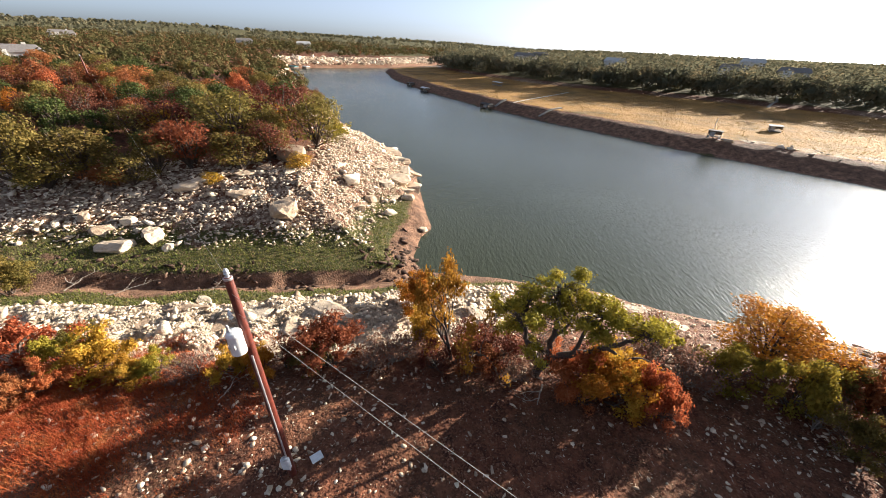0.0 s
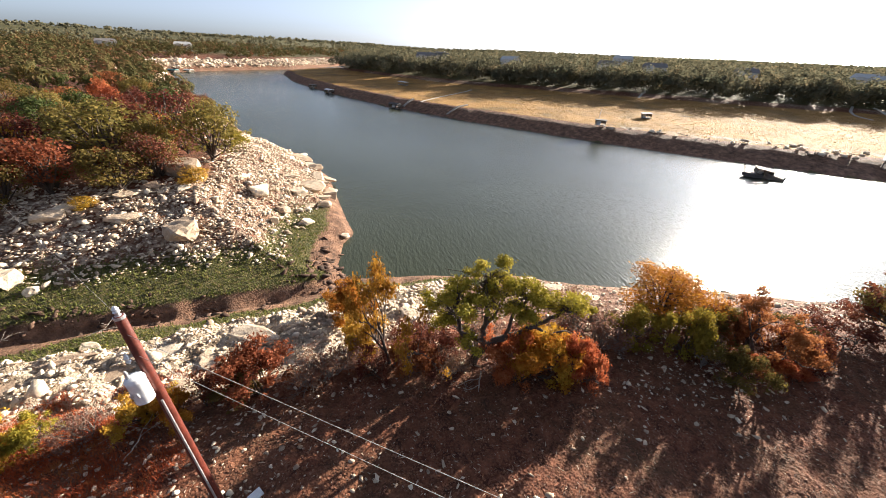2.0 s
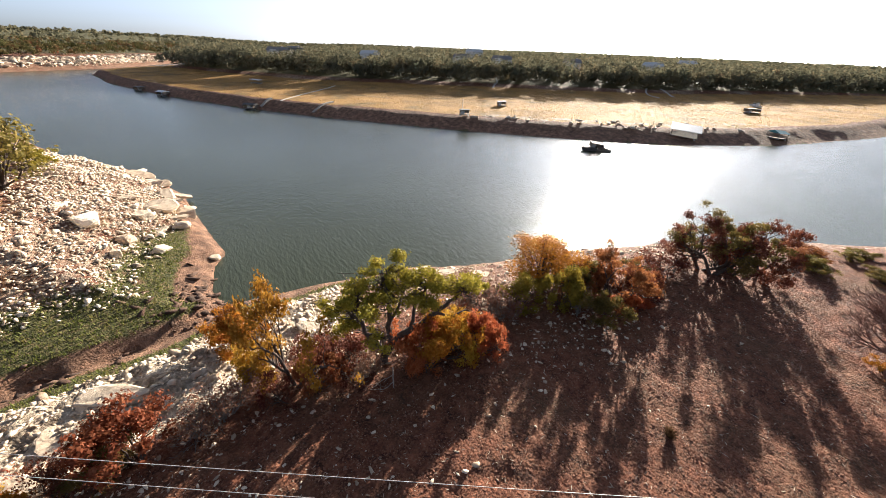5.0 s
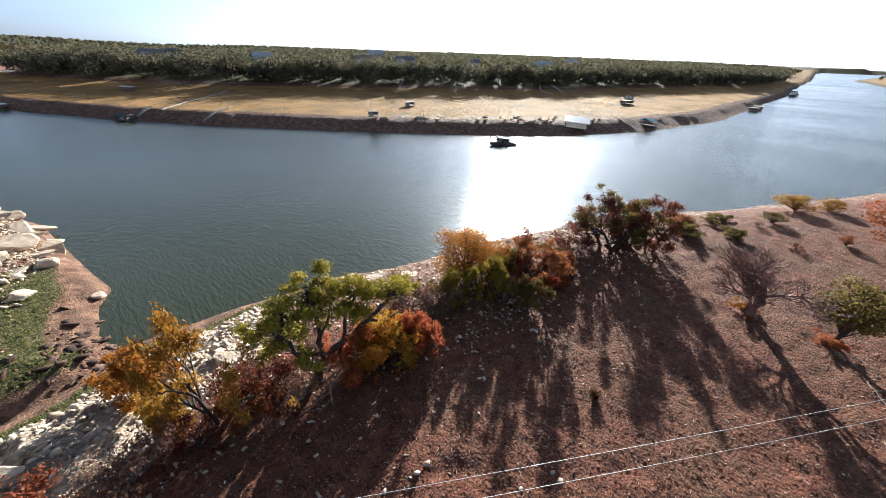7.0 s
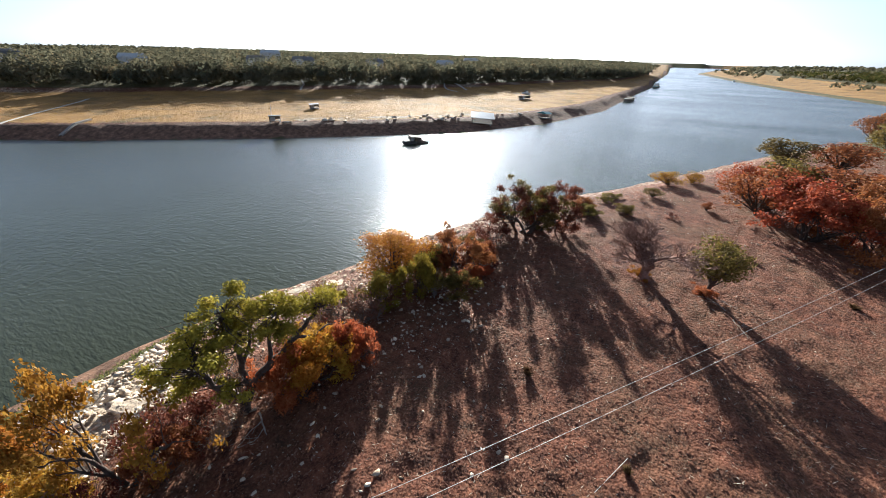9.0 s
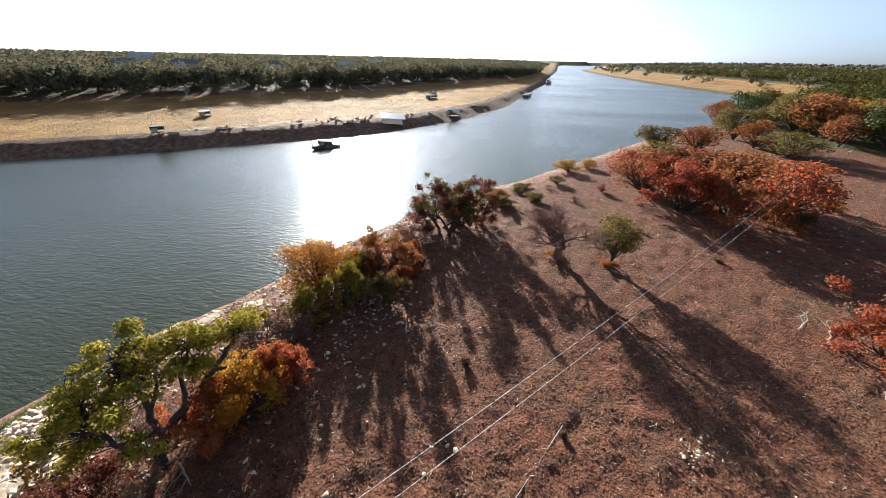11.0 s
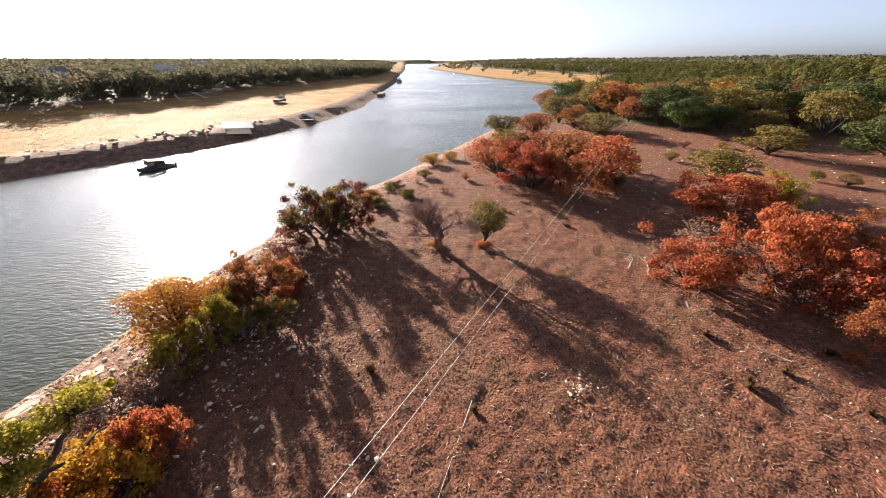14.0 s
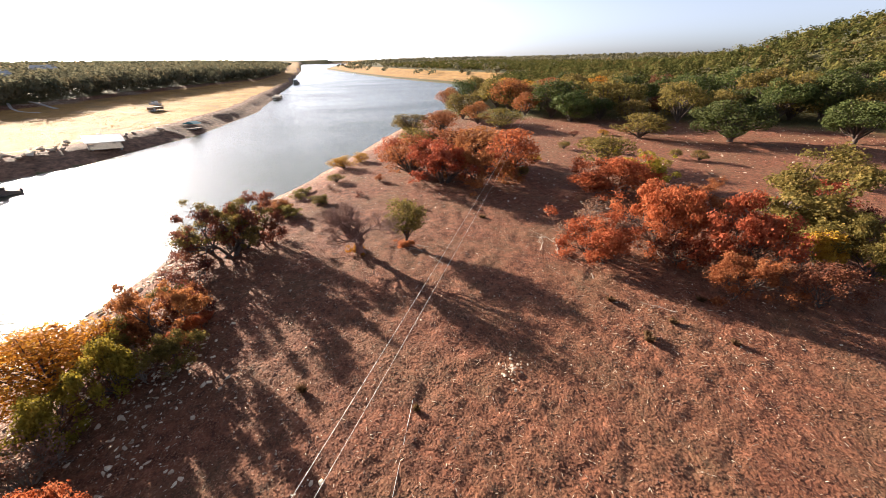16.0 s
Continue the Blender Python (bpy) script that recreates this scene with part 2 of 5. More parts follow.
def ground_mat():
    n = Nodes("ground")
    zone = n.tree.nodes.new("ShaderNodeAttribute")
    zone.attribute_name = "zone"
    sep = n.add("SeparateColor")
    n.link(zone.outputs["Color"], sep.inputs[0])
    stone, green, straw, clay = sep.outputs[0], sep.outputs[1], sep.outputs[2], zone.outputs["Alpha"]
    fine, mid, broad = n.noise(9.0, 6, 0.7), n.noise(1.6, 5, 0.65), n.noise(0.22, 3)
    chips = n.add("TexVoronoi", Scale=9.0)
    n.link(n.place(), chips.inputs["Vector"])
    # field: red-brown soil under leaf litter and wood chips
    soil = n.ramp(mid, [(0.32, (0.036, 0.014, 0.009)), (0.5, (0.13, 0.047, 0.025)), (0.68, (0.27, 0.104, 0.056))])
    soil = n.mix(n.grey(fine, 0.48, 0.62, 0.0, 0.7), soil, (0.29, 0.115, 0.06))
    soil = n.mix(n.grey(broad, 0.42, 0.7, 0, 0.45), soil, (0.15, 0.10, 0.052))
    pale = n.maths("MULTIPLY", n.grey(chips.outputs["Color"], 0.62, 0.9), n.grey(chips.outputs["Distance"], 0.35, 0.15))
    soil = n.mix(n.maths("MULTIPLY", pale, 0.5), soil, (0.42, 0.30, 0.21))
    rock = n.ramp(n.noise(1.1, 7, 0.72), [(0.36, (0.12, 0.088, 0.06)), (0.48, (0.38, 0.305, 0.22)), (0.66, (0.64, 0.55, 0.43))])
    grass = n.ramp(n.noise(3.0, 6, 0.7), [(0.3, (0.032, 0.036, 0.012)), (0.5, (0.085, 0.082, 0.026)), (0.68, (0.20, 0.14, 0.065))])
    dry = n.ramp(n.noise(0.09, 7, 0.65), [(0.3, (0.15, 0.105, 0.036)), (0.5, (0.34, 0.185, 0.05)), (0.7, (0.44, 0.25, 0.07))])
    mud = n.ramp(n.noise(0.8, 6, 0.7), [(0.3, (0.06, 0.035, 0.024)), (0.5, (0.19, 0.105, 0.064)), (0.7, (0.38, 0.215, 0.13))])
    wobble = n.grey(mid, 0.3, 0.7, -0.28, 0.28)

    def edge(v):
        return n.grey(n.maths("ADD", v, wobble), 0.32, 0.68)
    col = n.mix(edge(straw), soil, dry)
    col = n.mix(edge(clay), col, mud)
    col = n.mix(edge(stone), col, rock)
    col = n.mix(edge(green), col, grass)
    clods = n.add("TexVoronoi", Scale=6.0)
    n.link(n.place(), clods.inputs["Vector"])
    lumps = n.maths("MULTIPLY", n.maths("SUBTRACT", 1.0, clods.outputs["Distance"]), 0.35)
    grit = n.maths("MULTIPLY", n.maths("SUBTRACT", 1.0, chips.outputs["Distance"]), 0.2)
    high = n.maths("ADD", n.maths("ADD", n.maths("MULTIPLY", mid, 0.4), n.maths("MULTIPLY", fine, 0.6)), n.maths("ADD", lumps, grit))
    return n.finish(col, 0.9, n.bump(high, 0.27, 1.0), Specular_IOR_Level=0.25)


def water_mat():
    n = Nodes("water")
    turn = n.add("Mapping", Rotation=(0, 0, radians(35)), Scale=(1, 0.38, 1))
    n.link(n.place(), turn.inputs["Vector"])
    v = turn.outputs[0]
    waves = n.maths("ADD", n.maths("MULTIPLY", n.noise(0.9, 2, 0.5, v), 0.07), n.maths("MULTIPLY", n.noise(3.6, 3, 0.6, v), 0.14))
    calm = n.grey(n.noise(0.03, 3, 0.5, v), 0.35, 0.65, 0.75, 1.0)
    col = n.mix(n.grey(n.noise(0.02, 2), 0.35, 0.65), (0.040, 0.046, 0.027), (0.058, 0.066, 0.042))
    return n.finish(col, n.grey(calm, 0.75, 1.0, 0.19, 0.25), n.bump(n.maths("MULTIPLY", waves, calm), 0.6, 1.0), IOR=1.33)


def stone_mat(name, dark, mid, light):
    n = Nodes(name)
    own = n.add("ObjectInfo").outputs["Random"]
    isl = n.add("NewGeometry").outputs["Random Per Island"]
    tone = n.maths("ADD", n.maths("MULTIPLY", n.noise(2.2, 6, 0.7), 0.55), n.maths("MULTIPLY", n.maths("FRACT", n.maths("ADD", own, isl), 0), 0.45))
    col = n.ramp(tone, [(0.22, dark), (0.5, mid), (0.8, light)])
    return n.finish(col, 0.92, n.bump(n.noise(7, 6, 0.7), 0.06), Specular_IOR_Level=0.2)


GROUND, WATER_MAT = ground_mat(), water_mat()
LIMESTONE = stone_mat("limestone", (0.26, 0.18, 0.12), (0.58, 0.465, 0.34), (0.80, 0.70, 0.55))
BARK = plain("bark", (0.085, 0.06, 0.045), 0.9, 0, 12, 0.5, 0.02)
GREY_BARK = plain("grey_bark", (0.21, 0.17, 0.14), 0.9, 0, 12, 0.4, 0.02)
LEAF = {
    "rust": leaf_mat("rust_leaves", [(0.13, 0.038, 0.018), (0.27, 0.085, 0.034), (0.38, 0.16, 0.07)], 0.42),
    "red": leaf_mat("red_leaves", [(0.19, 0.040, 0.018), (0.39, 0.098, 0.040), (0.50, 0.19, 0.09)], 0.42),
    "maroon": leaf_mat("maroon_leaves", [(0.06, 0.02, 0.016), (0.14, 0.04, 0.026), (0.22, 0.085, 0.045)]),
    "orange": leaf_mat("orange_leaves", [(0.22, 0.065, 0.012), (0.40, 0.15, 0.018), (0.46, 0.24, 0.04)], 0.42),
    "yellow": leaf_mat("yellow_leaves", [(0.22, 0.10, 0.012), (0.42, 0.22, 0.026), (0.48, 0.31, 0.05)]),
    "olive": leaf_mat("olive_leaves", [(0.07, 0.058, 0.017), (0.17, 0.128, 0.034), (0.31, 0.20, 0.06)], 0.45),
    "green": leaf_mat("green_leaves", [(0.11, 0.092, 0.014), (0.29, 0.225, 0.028), (0.46, 0.33, 0.05)]),
    "cedar": leaf_mat("cedar_leaves", [(0.028, 0.04, 0.010), (0.065, 0.08, 0.02), (0.125, 0.125, 0.036)], 0.25),
    "pinkish": leaf_mat("pale_dry_leaves", [(0.16, 0.085, 0.06), (0.28, 0.15, 0.10), (0.36, 0.22, 0.14)]),
}


# ---- ground, water ----
def mesh_from(name, verts, faces, mat=None, smooth=False):
    me = bpy.data.meshes.new(name)
    if isinstance(verts, np.ndarray):
        count, sides = faces.shape
        me.vertices.add(len(verts))
        me.vertices.foreach_set("co", verts.astype(np.float32).ravel())
        me.loops.add(count * sides)
        me.loops.foreach_set("vertex_index", faces.astype(np.int32).ravel())
        me.polygons.add(count)
        me.polygons.foreach_set("loop_start", np.arange(count, dtype=np.int32) * sides)
        me.update(calc_edges=True)
    else:
        me.from_pydata(verts, [], faces)
    if mat:
        me.materials.append(mat)
    if smooth:
        me.shade_smooth()
    me.update()
    return me


def grid_faces(rows, cols, closed=False):
    i, j = np.meshgrid(np.arange(rows - 1), np.arange(cols if closed else cols - 1), indexing="ij")
    a, b = i * cols + j, i * cols + (j + 1) % cols
    return np.stack([a, b, b + cols, a + cols], -1).reshape(-1, 4)


def build_ground():
    # one sheet to the horizon, in rings that widen with distance
    az = np.radians(np.concatenate([np.arange(-62, 162, 0.42), np.arange(162, 298, 4.0)]))
    radius = np.concatenate([[0.0, 1.0, 2.0, 3.0], 4.0 * 1.018 ** np.arange(0, 386)])
    rr, aa = np.meshgrid(radius, az, indexing="ij")
    x, y = rr * np.sin(aa), rr * np.cos(aa)
    z, stone, green, straw, clay = land(x.ravel(), y.ravel())
    verts = np.stack([x.ravel(), y.ravel(), z], 1)
    me = mesh_from("ground", verts, grid_faces(len(radius), len(az), True)[:, ::-1], GROUND, True)
    zone = me.color_attributes.new("zone", "FLOAT_COLOR", "POINT")
    zone.data.foreach_set("color", np.stack([stone, green, straw, clay], 1).astype(np.float32).ravel())
    ob = new("ground", me)
    return tagged(ob, "red-brown field, pale stony banks and dry lake bed", "ground", kind="structure")


def build_water():
    me = mesh_from("water", [(-900, -900, WATER), (4000, -900, WATER), (4000, 1200, WATER), (-900, 1200, WATER)], [(0, 1, 2, 3)], WATER_MAT)
    return tagged(new("water", me), "grey-green river water with fine ripples and sun glitter", "water", kind="structure")


build_ground()
build_water()


# ---- trees and shrubs ----
def unit(v):
    return v / (np.linalg.norm(v) + 1e-9)


def grow(rng, start, way, length, radius, level, levels, spread, lift, branches, tips, kids=(2, 4), bend=0.25):
    """One branch and, past it, its own branches."""
    pts, rad = [start], [radius]
    n = 5 if level < levels - 1 else 3
    p, w = start, way
    for i in range(n):
        w = unit(w + rng.normal(0, bend, 3) + np.array([0, 0, lift]))
        p = p + w * length / n
        pts.append(p)
        rad.append(radius * (1 - 0.36 * (i + 1) / n))
    branches.append((np.array(pts), np.array(rad), level))
    if level == levels - 1:
        tips.extend(pts[1:])
        return
    for k in range(rng.randint(kids[0], kids[1] + 1)):
        at = n if k == 0 else rng.randint(max(1, n // 2), n + 1)
        side = unit(np.cross(w, rng.normal(0, 1, 3)))
        turn = spread * rng.uniform(0.55, 1.25) * (0.5 if k == 0 else 1.0)
        grow(rng, pts[at], unit(w * np.cos(turn) + side * np.sin(turn)), length * rng.uniform(0.58, 0.82), rad[at] * 0.74,
             level + 1, levels, spread, lift, branches, tips, kids, bend)


def tubes(branches, thin=0.0):
    verts, faces, base = [], [], 0
    for pts, rad, level in branches:
        sides = 7 if level == 0 else 5 if level == 1 else 3
        ways = np.gradient(pts, axis=0)
        ways /= np.linalg.norm(ways, axis=1)[:, None] + 1e-9
        ref = np.array([0.31, 0.77, 0.2]) if abs(ways[0][2]) > 0.8 else np.array([0, 0, 1.0])
        u = np.cross(ways, ref)
        u /= np.linalg.norm(u, axis=1)[:, None] + 1e-9
        v = np.cross(ways, u)
        a = np.arange(sides) * 2 * np.pi / sides
        ring = pts[:, None, :] + np.maximum(rad, thin)[:, None, None] * (np.cos(a)[None, :, None] * u[:, None, :] + np.sin(a)[None, :, None] * v[:, None, :])
        verts.append(ring.reshape(-1, 3))
        faces.append(grid_faces(len(pts), sides, True) + base)
        base += len(pts) * sides
    return np.concatenate(verts), np.concatenate(faces)


def leaves(rng, centres, each, sigma, size):
    """Leaf sprays in clumps round some of the tips; each faces outwards from its clump, more or less."""
    centres = np.asarray(centres)
    total = int(len(centres) * each * 0.62)
    k = max(6, len(centres) // 6)
    mid = centres[rng.randint(0, len(centres), k)]
    reach = sigma * rng.uniform(0.9, 2.3, k)
    share = reach ** 2 / (reach ** 2).sum()
    pick = rng.choice(k, total, p=share)
    d = rng.normal(0, 1, (total, 3)) + np.array([0, 0, 0.25])
    d /= np.linalg.norm(d, axis=1)[:, None]
    c = mid[pick] + d * (reach[pick] * rng.uniform(0, 1, total) ** 0.35 * (1 + 0.22 * rng.normal(0, 1, total)))[:, None] * np.array([1.1, 1.1, 0.8])
    face = d + 0.55 * rng.normal(0, 1, (total, 3))
    face /= np.linalg.norm(face, axis=1)[:, None] + 1e-9
    u = np.cross(face, rng.normal(0, 1, (total, 3)))
    u /= np.linalg.norm(u, axis=1)[:, None] + 1e-9
    v = np.cross(face, u)
    s = size * 1.45 * rng.uniform(0.5, 1.3, total)[:, None]
    quad = np.stack([c - u * s, c + v * s * 0.6 + face * s * 0.2, c + u * s, c - v * s * 0.6 - face * s * 0.1], 1)
    return quad.reshape(-1, 3), np.arange(total * 4).reshape(-1, 4)


SIZE = {}


def make_tree(name, seed, colour, label, height_m, stems=1, levels=4, spread=0.75, lift=0.05, trunk=0.12, length=0.42, each=9, sigma=0.22,
              leaf=0.085, bark=None, kids=(2, 4), fan=0.25, category="tree", thin=0.004, bend=0.22, limbs=3, gaps=0.0):
    """A tree built once: a bare wooden frame and a crown of many small leaves. Returns it with its height and width."""
    rng = np.random.RandomState(seed)
    branches, tips = [], []
    for s in range(stems):
        a = 6.283 * (s + rng.uniform(0, 0.7)) / stems
        tilt = fan * rng.uniform(0.5, 1.2) if stems > 1 else fan * 0.3
        way = unit(np.array([np.cos(a) * tilt, np.sin(a) * tilt, 1.0]))
        grow(rng, np.array([np.cos(a), np.sin(a), 0]) * (0.01 if stems > 1 else 0) + np.array([0, 0, -0.25]), way, height_m * length * rng.uniform(0.85, 1.1),
             trunk * (1 if stems == 1 else 0.5), 0, levels, spread, lift, branches, tips, kids, bend)
    tips = np.array(tips)
    if gaps:
        # leaves sit in clumps, with bare twigs between them
        full = np.array([noise.noise(Vector(p * 1.25 + seed * 0.37)) for p in tips])
        leafy = tips[full > np.quantile(full, gaps)]
    else:
        leafy = tips
    shown, on_show = [], {-1: True}
    for i, b in enumerate(branches):
        on_show[b[2]] = on_show[b[2] - 1] and (b[2] < limbs or each < 7 or i % 3 != 0)
        if on_show[b[2]] and (b[2] < levels - 1 or each < 7 or i % 4 == 0):
            shown.append(b)
    wood_v, wood_f = tubes(shown, thin)
    top = tips[:, 2].max()
    low, high = np.percentile(tips[:, :2], 3, axis=0), np.percentile(tips[:, :2], 97, axis=0)
    wide = float((high - low).mean()) + 2 * sigma
    thing = new(name)
    tagged(thing, label, category)
    trunk_part = new("trunk", mesh_from(name + "_wood", wood_v, wood_f, bark or BARK, True))
    trunk_part.parent = thing
    if each:
        leaf_v, leaf_f = leaves(rng, leafy, int(each * (1 + 0.6 * gaps)), sigma, leaf)
        crown = new("crown" if category == "tree" else "foliage", mesh_from(name + "_leaves", leaf_v, leaf_f, LEAF[colour]))
        crown.parent = thing
    SIZE[thing.name] = (float(top + sigma), wide)
    return thing


def make_dome(name, seed, colour, label, height_m=6.0, wide=6.4, low=0.16, lobes=13, cards=1900, leaf=0.15, trunk=0.2, ragged=0.16, bark=None):
    """A dense round tree: a short trunk, crooked limbs and a crown of leafy lobes."""
    rng = np.random.RandomState(seed)
    thing = tagged(new(name), label, "tree")
    mid, half, r = height_m * (1 + low) / 2, height_m * (1 - low) / 2, wide / 2
    way = rng.normal(0, 1, (lobes, 3))
    way /= np.linalg.norm(way, axis=1)[:, None]
    way[:, 2] = np.where(way[:, 2] < -0.7, -way[:, 2], way[:, 2])
    way[0] = (0, 0, 0.9)
    reach = rng.uniform(0.42, 0.84, (lobes, 1))
    centre = way * reach * np.array([r, r, half]) + np.array([0, 0, mid])
    size = rng.uniform(0.9, 1.5, lobes) / lobes ** 0.42 * min(r, half * 1.15)
    branches = [(np.array([[0, 0, -0.25], [0.06, 0.03, height_m * low * 0.7], [0.02, 0.1, mid * 0.8]]), np.array([1.15, 0.95, 0.6]) * trunk, 0)]
    for c in centre:
        start = np.array([0.03, 0.05, height_m * low * rng.uniform(0.35, 1.3)])
        knee = start * 0.45 + c * 0.55 + rng.normal(0, 0.16, 3)
        branches.append((np.array([start, knee, c, c + (c - knee) * 0.5]), np.array([0.5, 0.34, 0.17, 0.05]) * trunk, 1))
    share = size ** 2 / (size ** 2).sum()
    pos, out = [], []
    for c, w, s, part_of in zip(centre, way, size, share):
        n = int(cards * part_of)
        d = rng.normal(0, 1, (n, 3)) + w * 0.6
        d /= np.linalg.norm(d, axis=1)[:, None]
        pos.append(c + d * (s * (1 + ragged * rng.normal(0, 1, n)))[:, None] * np.array([1.12, 1.12, 0.85]))
        out.append(d)
    pos, out = np.concatenate(pos), np.concatenate(out)
    pos[:, 2] = np.maximum(pos[:, 2], 0.15)
    n = len(pos)
    facing = out + 0.55 * rng.normal(0, 1, (n, 3))
    u = np.cross(facing, rng.normal(0, 1, (n, 3)))
    u /= np.linalg.norm(u, axis=1)[:, None] + 1e-9
    v = np.cross(facing, u)
    v /= np.linalg.norm(v, axis=1)[:, None] + 1e-9
    k = leaf * rng.uniform(0.6, 1.35, n)[:, None]
    quad = np.stack([pos - u * k, pos - v * k * 0.62, pos + u * k, pos + v * k * 0.62], 1).reshape(-1, 3)
    v, f = tubes(branches)
    new("trunk", mesh_from(name + "_wood", v, f, bark or BARK, True)).parent = thing
    new("crown", mesh_from(name + "_leaves", quad, np.arange(n * 4).reshape(-1, 4), LEAF[colour])).parent = thing
    SIZE[thing.name] = (float(np.percentile(quad[:, 2], 99.5)), float(np.percentile(quad[:, :2], 98.5, axis=0).mean() * 2))
    return thing


RED_BARK = plain("red_bark", (0.27, 0.15, 0.115), 0.9, 0, 12, 0.4, 0.02)
KINDS = {}


def kind(key, count=2, **how):
    KINDS[key] = []
    for i in range(count):
        t = make_tree(how.pop("name", None) or how.get("category", "tree"), hash_seed(key) + 17 * i, **how)
        KINDS[key].append(t)


def dome_kind(key, count, **how):
    KINDS[key] = [make_dome("tree", hash_seed(key) + 17 * i, **how) for i in range(count)]


def hash_seed(text):
    return sum((i + 1) * ord(c) for i, c in enumerate(text)) % 9973


USED = set()


def plant(key, x, y, h, w, turn=None, which=None, label="", group=""):
    """Put a tree of that kind on the ground, h high and w wide."""
    rng = random.Random(int(x * 131 + y * 977))
    tone = key.split("_")[-1]
    far_off = math.hypot(x, y) > 46
    if far_off and key != "cedar" and "wood_" + tone in KINDS and not key.startswith("wood"):
        key = "wood_" + tone
    elif key.startswith("shrub") and max(h, 0.75 * w) > 3.3 and "big_" + tone in KINDS:
        key = "big_" + tone
    proto = KINDS[key][rng.randrange(len(KINDS[key])) if which is None else which]
    sx, sz = w / SIZE[proto.name][1], h / SIZE[proto.name][0]
    sx = min(max(sx, 0.45 * sz), 2.2 * sz)
    m = Matrix.LocRotScale((x, y, height(x, y) - 0.02), Euler((0, 0, rng.uniform(0, 6.28) if turn is None else radians(turn))), (sx, sx * rng.uniform(0.9, 1.1), sz))
    if proto.name not in USED:
        USED.add(proto.name)
        proto.matrix_basis = m
        ob = proto
    else:
        ob = copy_thing(proto, m)
        ob.matrix_basis = m
    return tagged(ob, label, "", group)


# multi-stemmed shrubs, leafy to the ground, small and tall
SH = dict(category="shrub", height_m=3.0, stems=7, levels=4, spread=0.7, lift=0.05, trunk=0.09, length=0.36, each=24, sigma=0.18, leaf=0.046, fan=0.7, gaps=0.15)
BIG = dict(category="shrub", height_m=5.0, stems=8, levels=5, spread=0.62, lift=0.03, trunk=0.13, length=0.29, each=24, sigma=0.21, leaf=0.048, fan=0.8, kids=(2, 3), gaps=0.1)
for colour, label in (("red", "rust-red bushy shrub in full autumn leaf"), ("rust", "dark rust-brown shrub in autumn leaf"), ("orange", "orange autumn shrub, leafy to the ground"),
                      ("yellow", "yellow autumn shrub, leafy to the ground"), ("olive", "olive-green leafy shrub on bare ground"), ("green", "bright yellow-green leafy shrub on the bank")):
    kind("shrub_" + colour, 2, colour=colour, label=label, **SH)
    if colour != "yellow":
        kind("big_" + colour, 2 if colour in ("red", "rust") else 1, colour=colour, label=label.replace("shrub", "tall shrub"), **BIG)
kind("shrub_maroon", 2, colour="maroon", label="brown-maroon shrub, half bare of leaves", **{**SH, "each": 8})
kind("big_maroon", 1, colour="maroon", label="tall brown-maroon shrub, half bare of leaves", **{**BIG, "each": 8})
kind("shrub_twiggy", 2, colour="pinkish", label="grey twiggy shrub with few dry leaves", bark=GREY_BARK, **{**SH, "each": 3, "kids": (3, 4), "thin": 0.009})
kind("big_twiggy", 1, colour="pinkish", label="tall grey twiggy shrub with rusty leaves", bark=GREY_BARK, **{**BIG, "each": 4, "thin": 0.010})
# trees with a few crooked stems and a round crown
TR = dict(height_m=5.5, stems=3, levels=5, spread=0.62, lift=0.03, trunk=0.24, length=0.3, each=20, sigma=0.19, leaf=0.05, fan=0.55, kids=(2, 4), gaps=0.25)
dome_kind("tree_orange", 1, colour="orange", label="small round tree with orange autumn leaves", height_m=5.0, wide=5.0, low=0.04, lobes=44, cards=11000, leaf=0.076, ragged=0.24, trunk=0.11)
kind("tree_yellow", 1, colour="yellow", label="small tree with thin yellow-orange leaves", **{**TR, "each": 15, "stems": 2, "gaps": 0.1})
kind("tree_olive", 2, colour="olive", label="small round tree with olive-brown leaves", **TR)
dome_kind("tree_green", 1, colour="olive", label="young tree with olive-green autumn leaves", height_m=4.0, wide=3.2, low=0.26, lobes=22, cards=4200, leaf=0.085, trunk=0.11, ragged=0.3)
kind("tree_rust", 2, colour="rust", label="round tree with dark rust-red autumn leaves", **TR)
kind("tree_maroon", 1, colour="maroon", label="half-bare tree with brown-red leaves", **{**TR, "each": 17, "gaps": 0.1})
kind("bare", 1, colour="rust", label="leafless small tree with a dense round head of twigs", bark=RED_BARK, **{**TR, "stems": 1, "trunk": 0.15, "each": 0, "levels": 7, "kids": (3, 4), "length": 0.2, "thin": 0.006, "spread": 0.6, "bend": 0.14, "lift": 0.03, "fan": 0.1})
dome_kind("cedar", 2, colour="cedar", label="round dark green juniper tree at the field's edge", height_m=6.0, wide=7.0, low=0.12, lobes=32, cards=9000, leaf=0.11, trunk=0.26, ragged=0.13)
# lighter ones, for trees further off
FAR = dict(height_m=6.0, wide=6.0, low=0.05, lobes=26, cards=2600, leaf=0.145, ragged=0.17)
dome_kind("wood_olive", 3, colour="olive", label="round olive-green tree in mixed woodland", **FAR)
dome_kind("wood_cedar", 2, colour="cedar", label="dark green juniper in mixed woodland", **FAR)
dome_kind("wood_rust", 2, colour="rust", label="rust-red tree in mixed autumn woodland", **FAR)
dome_kind("wood_red", 1, colour="red", label="bright red tree in autumn woodland", **FAR)
dome_kind("wood_orange", 1, colour="orange", label="orange-brown tree in mixed autumn woodland", **FAR)
dome_kind("wood_maroon", 1, colour="maroon", label="brown half-bare tree in mixed woodland", **{**FAR, "cards": 1600, "ragged": 0.3})
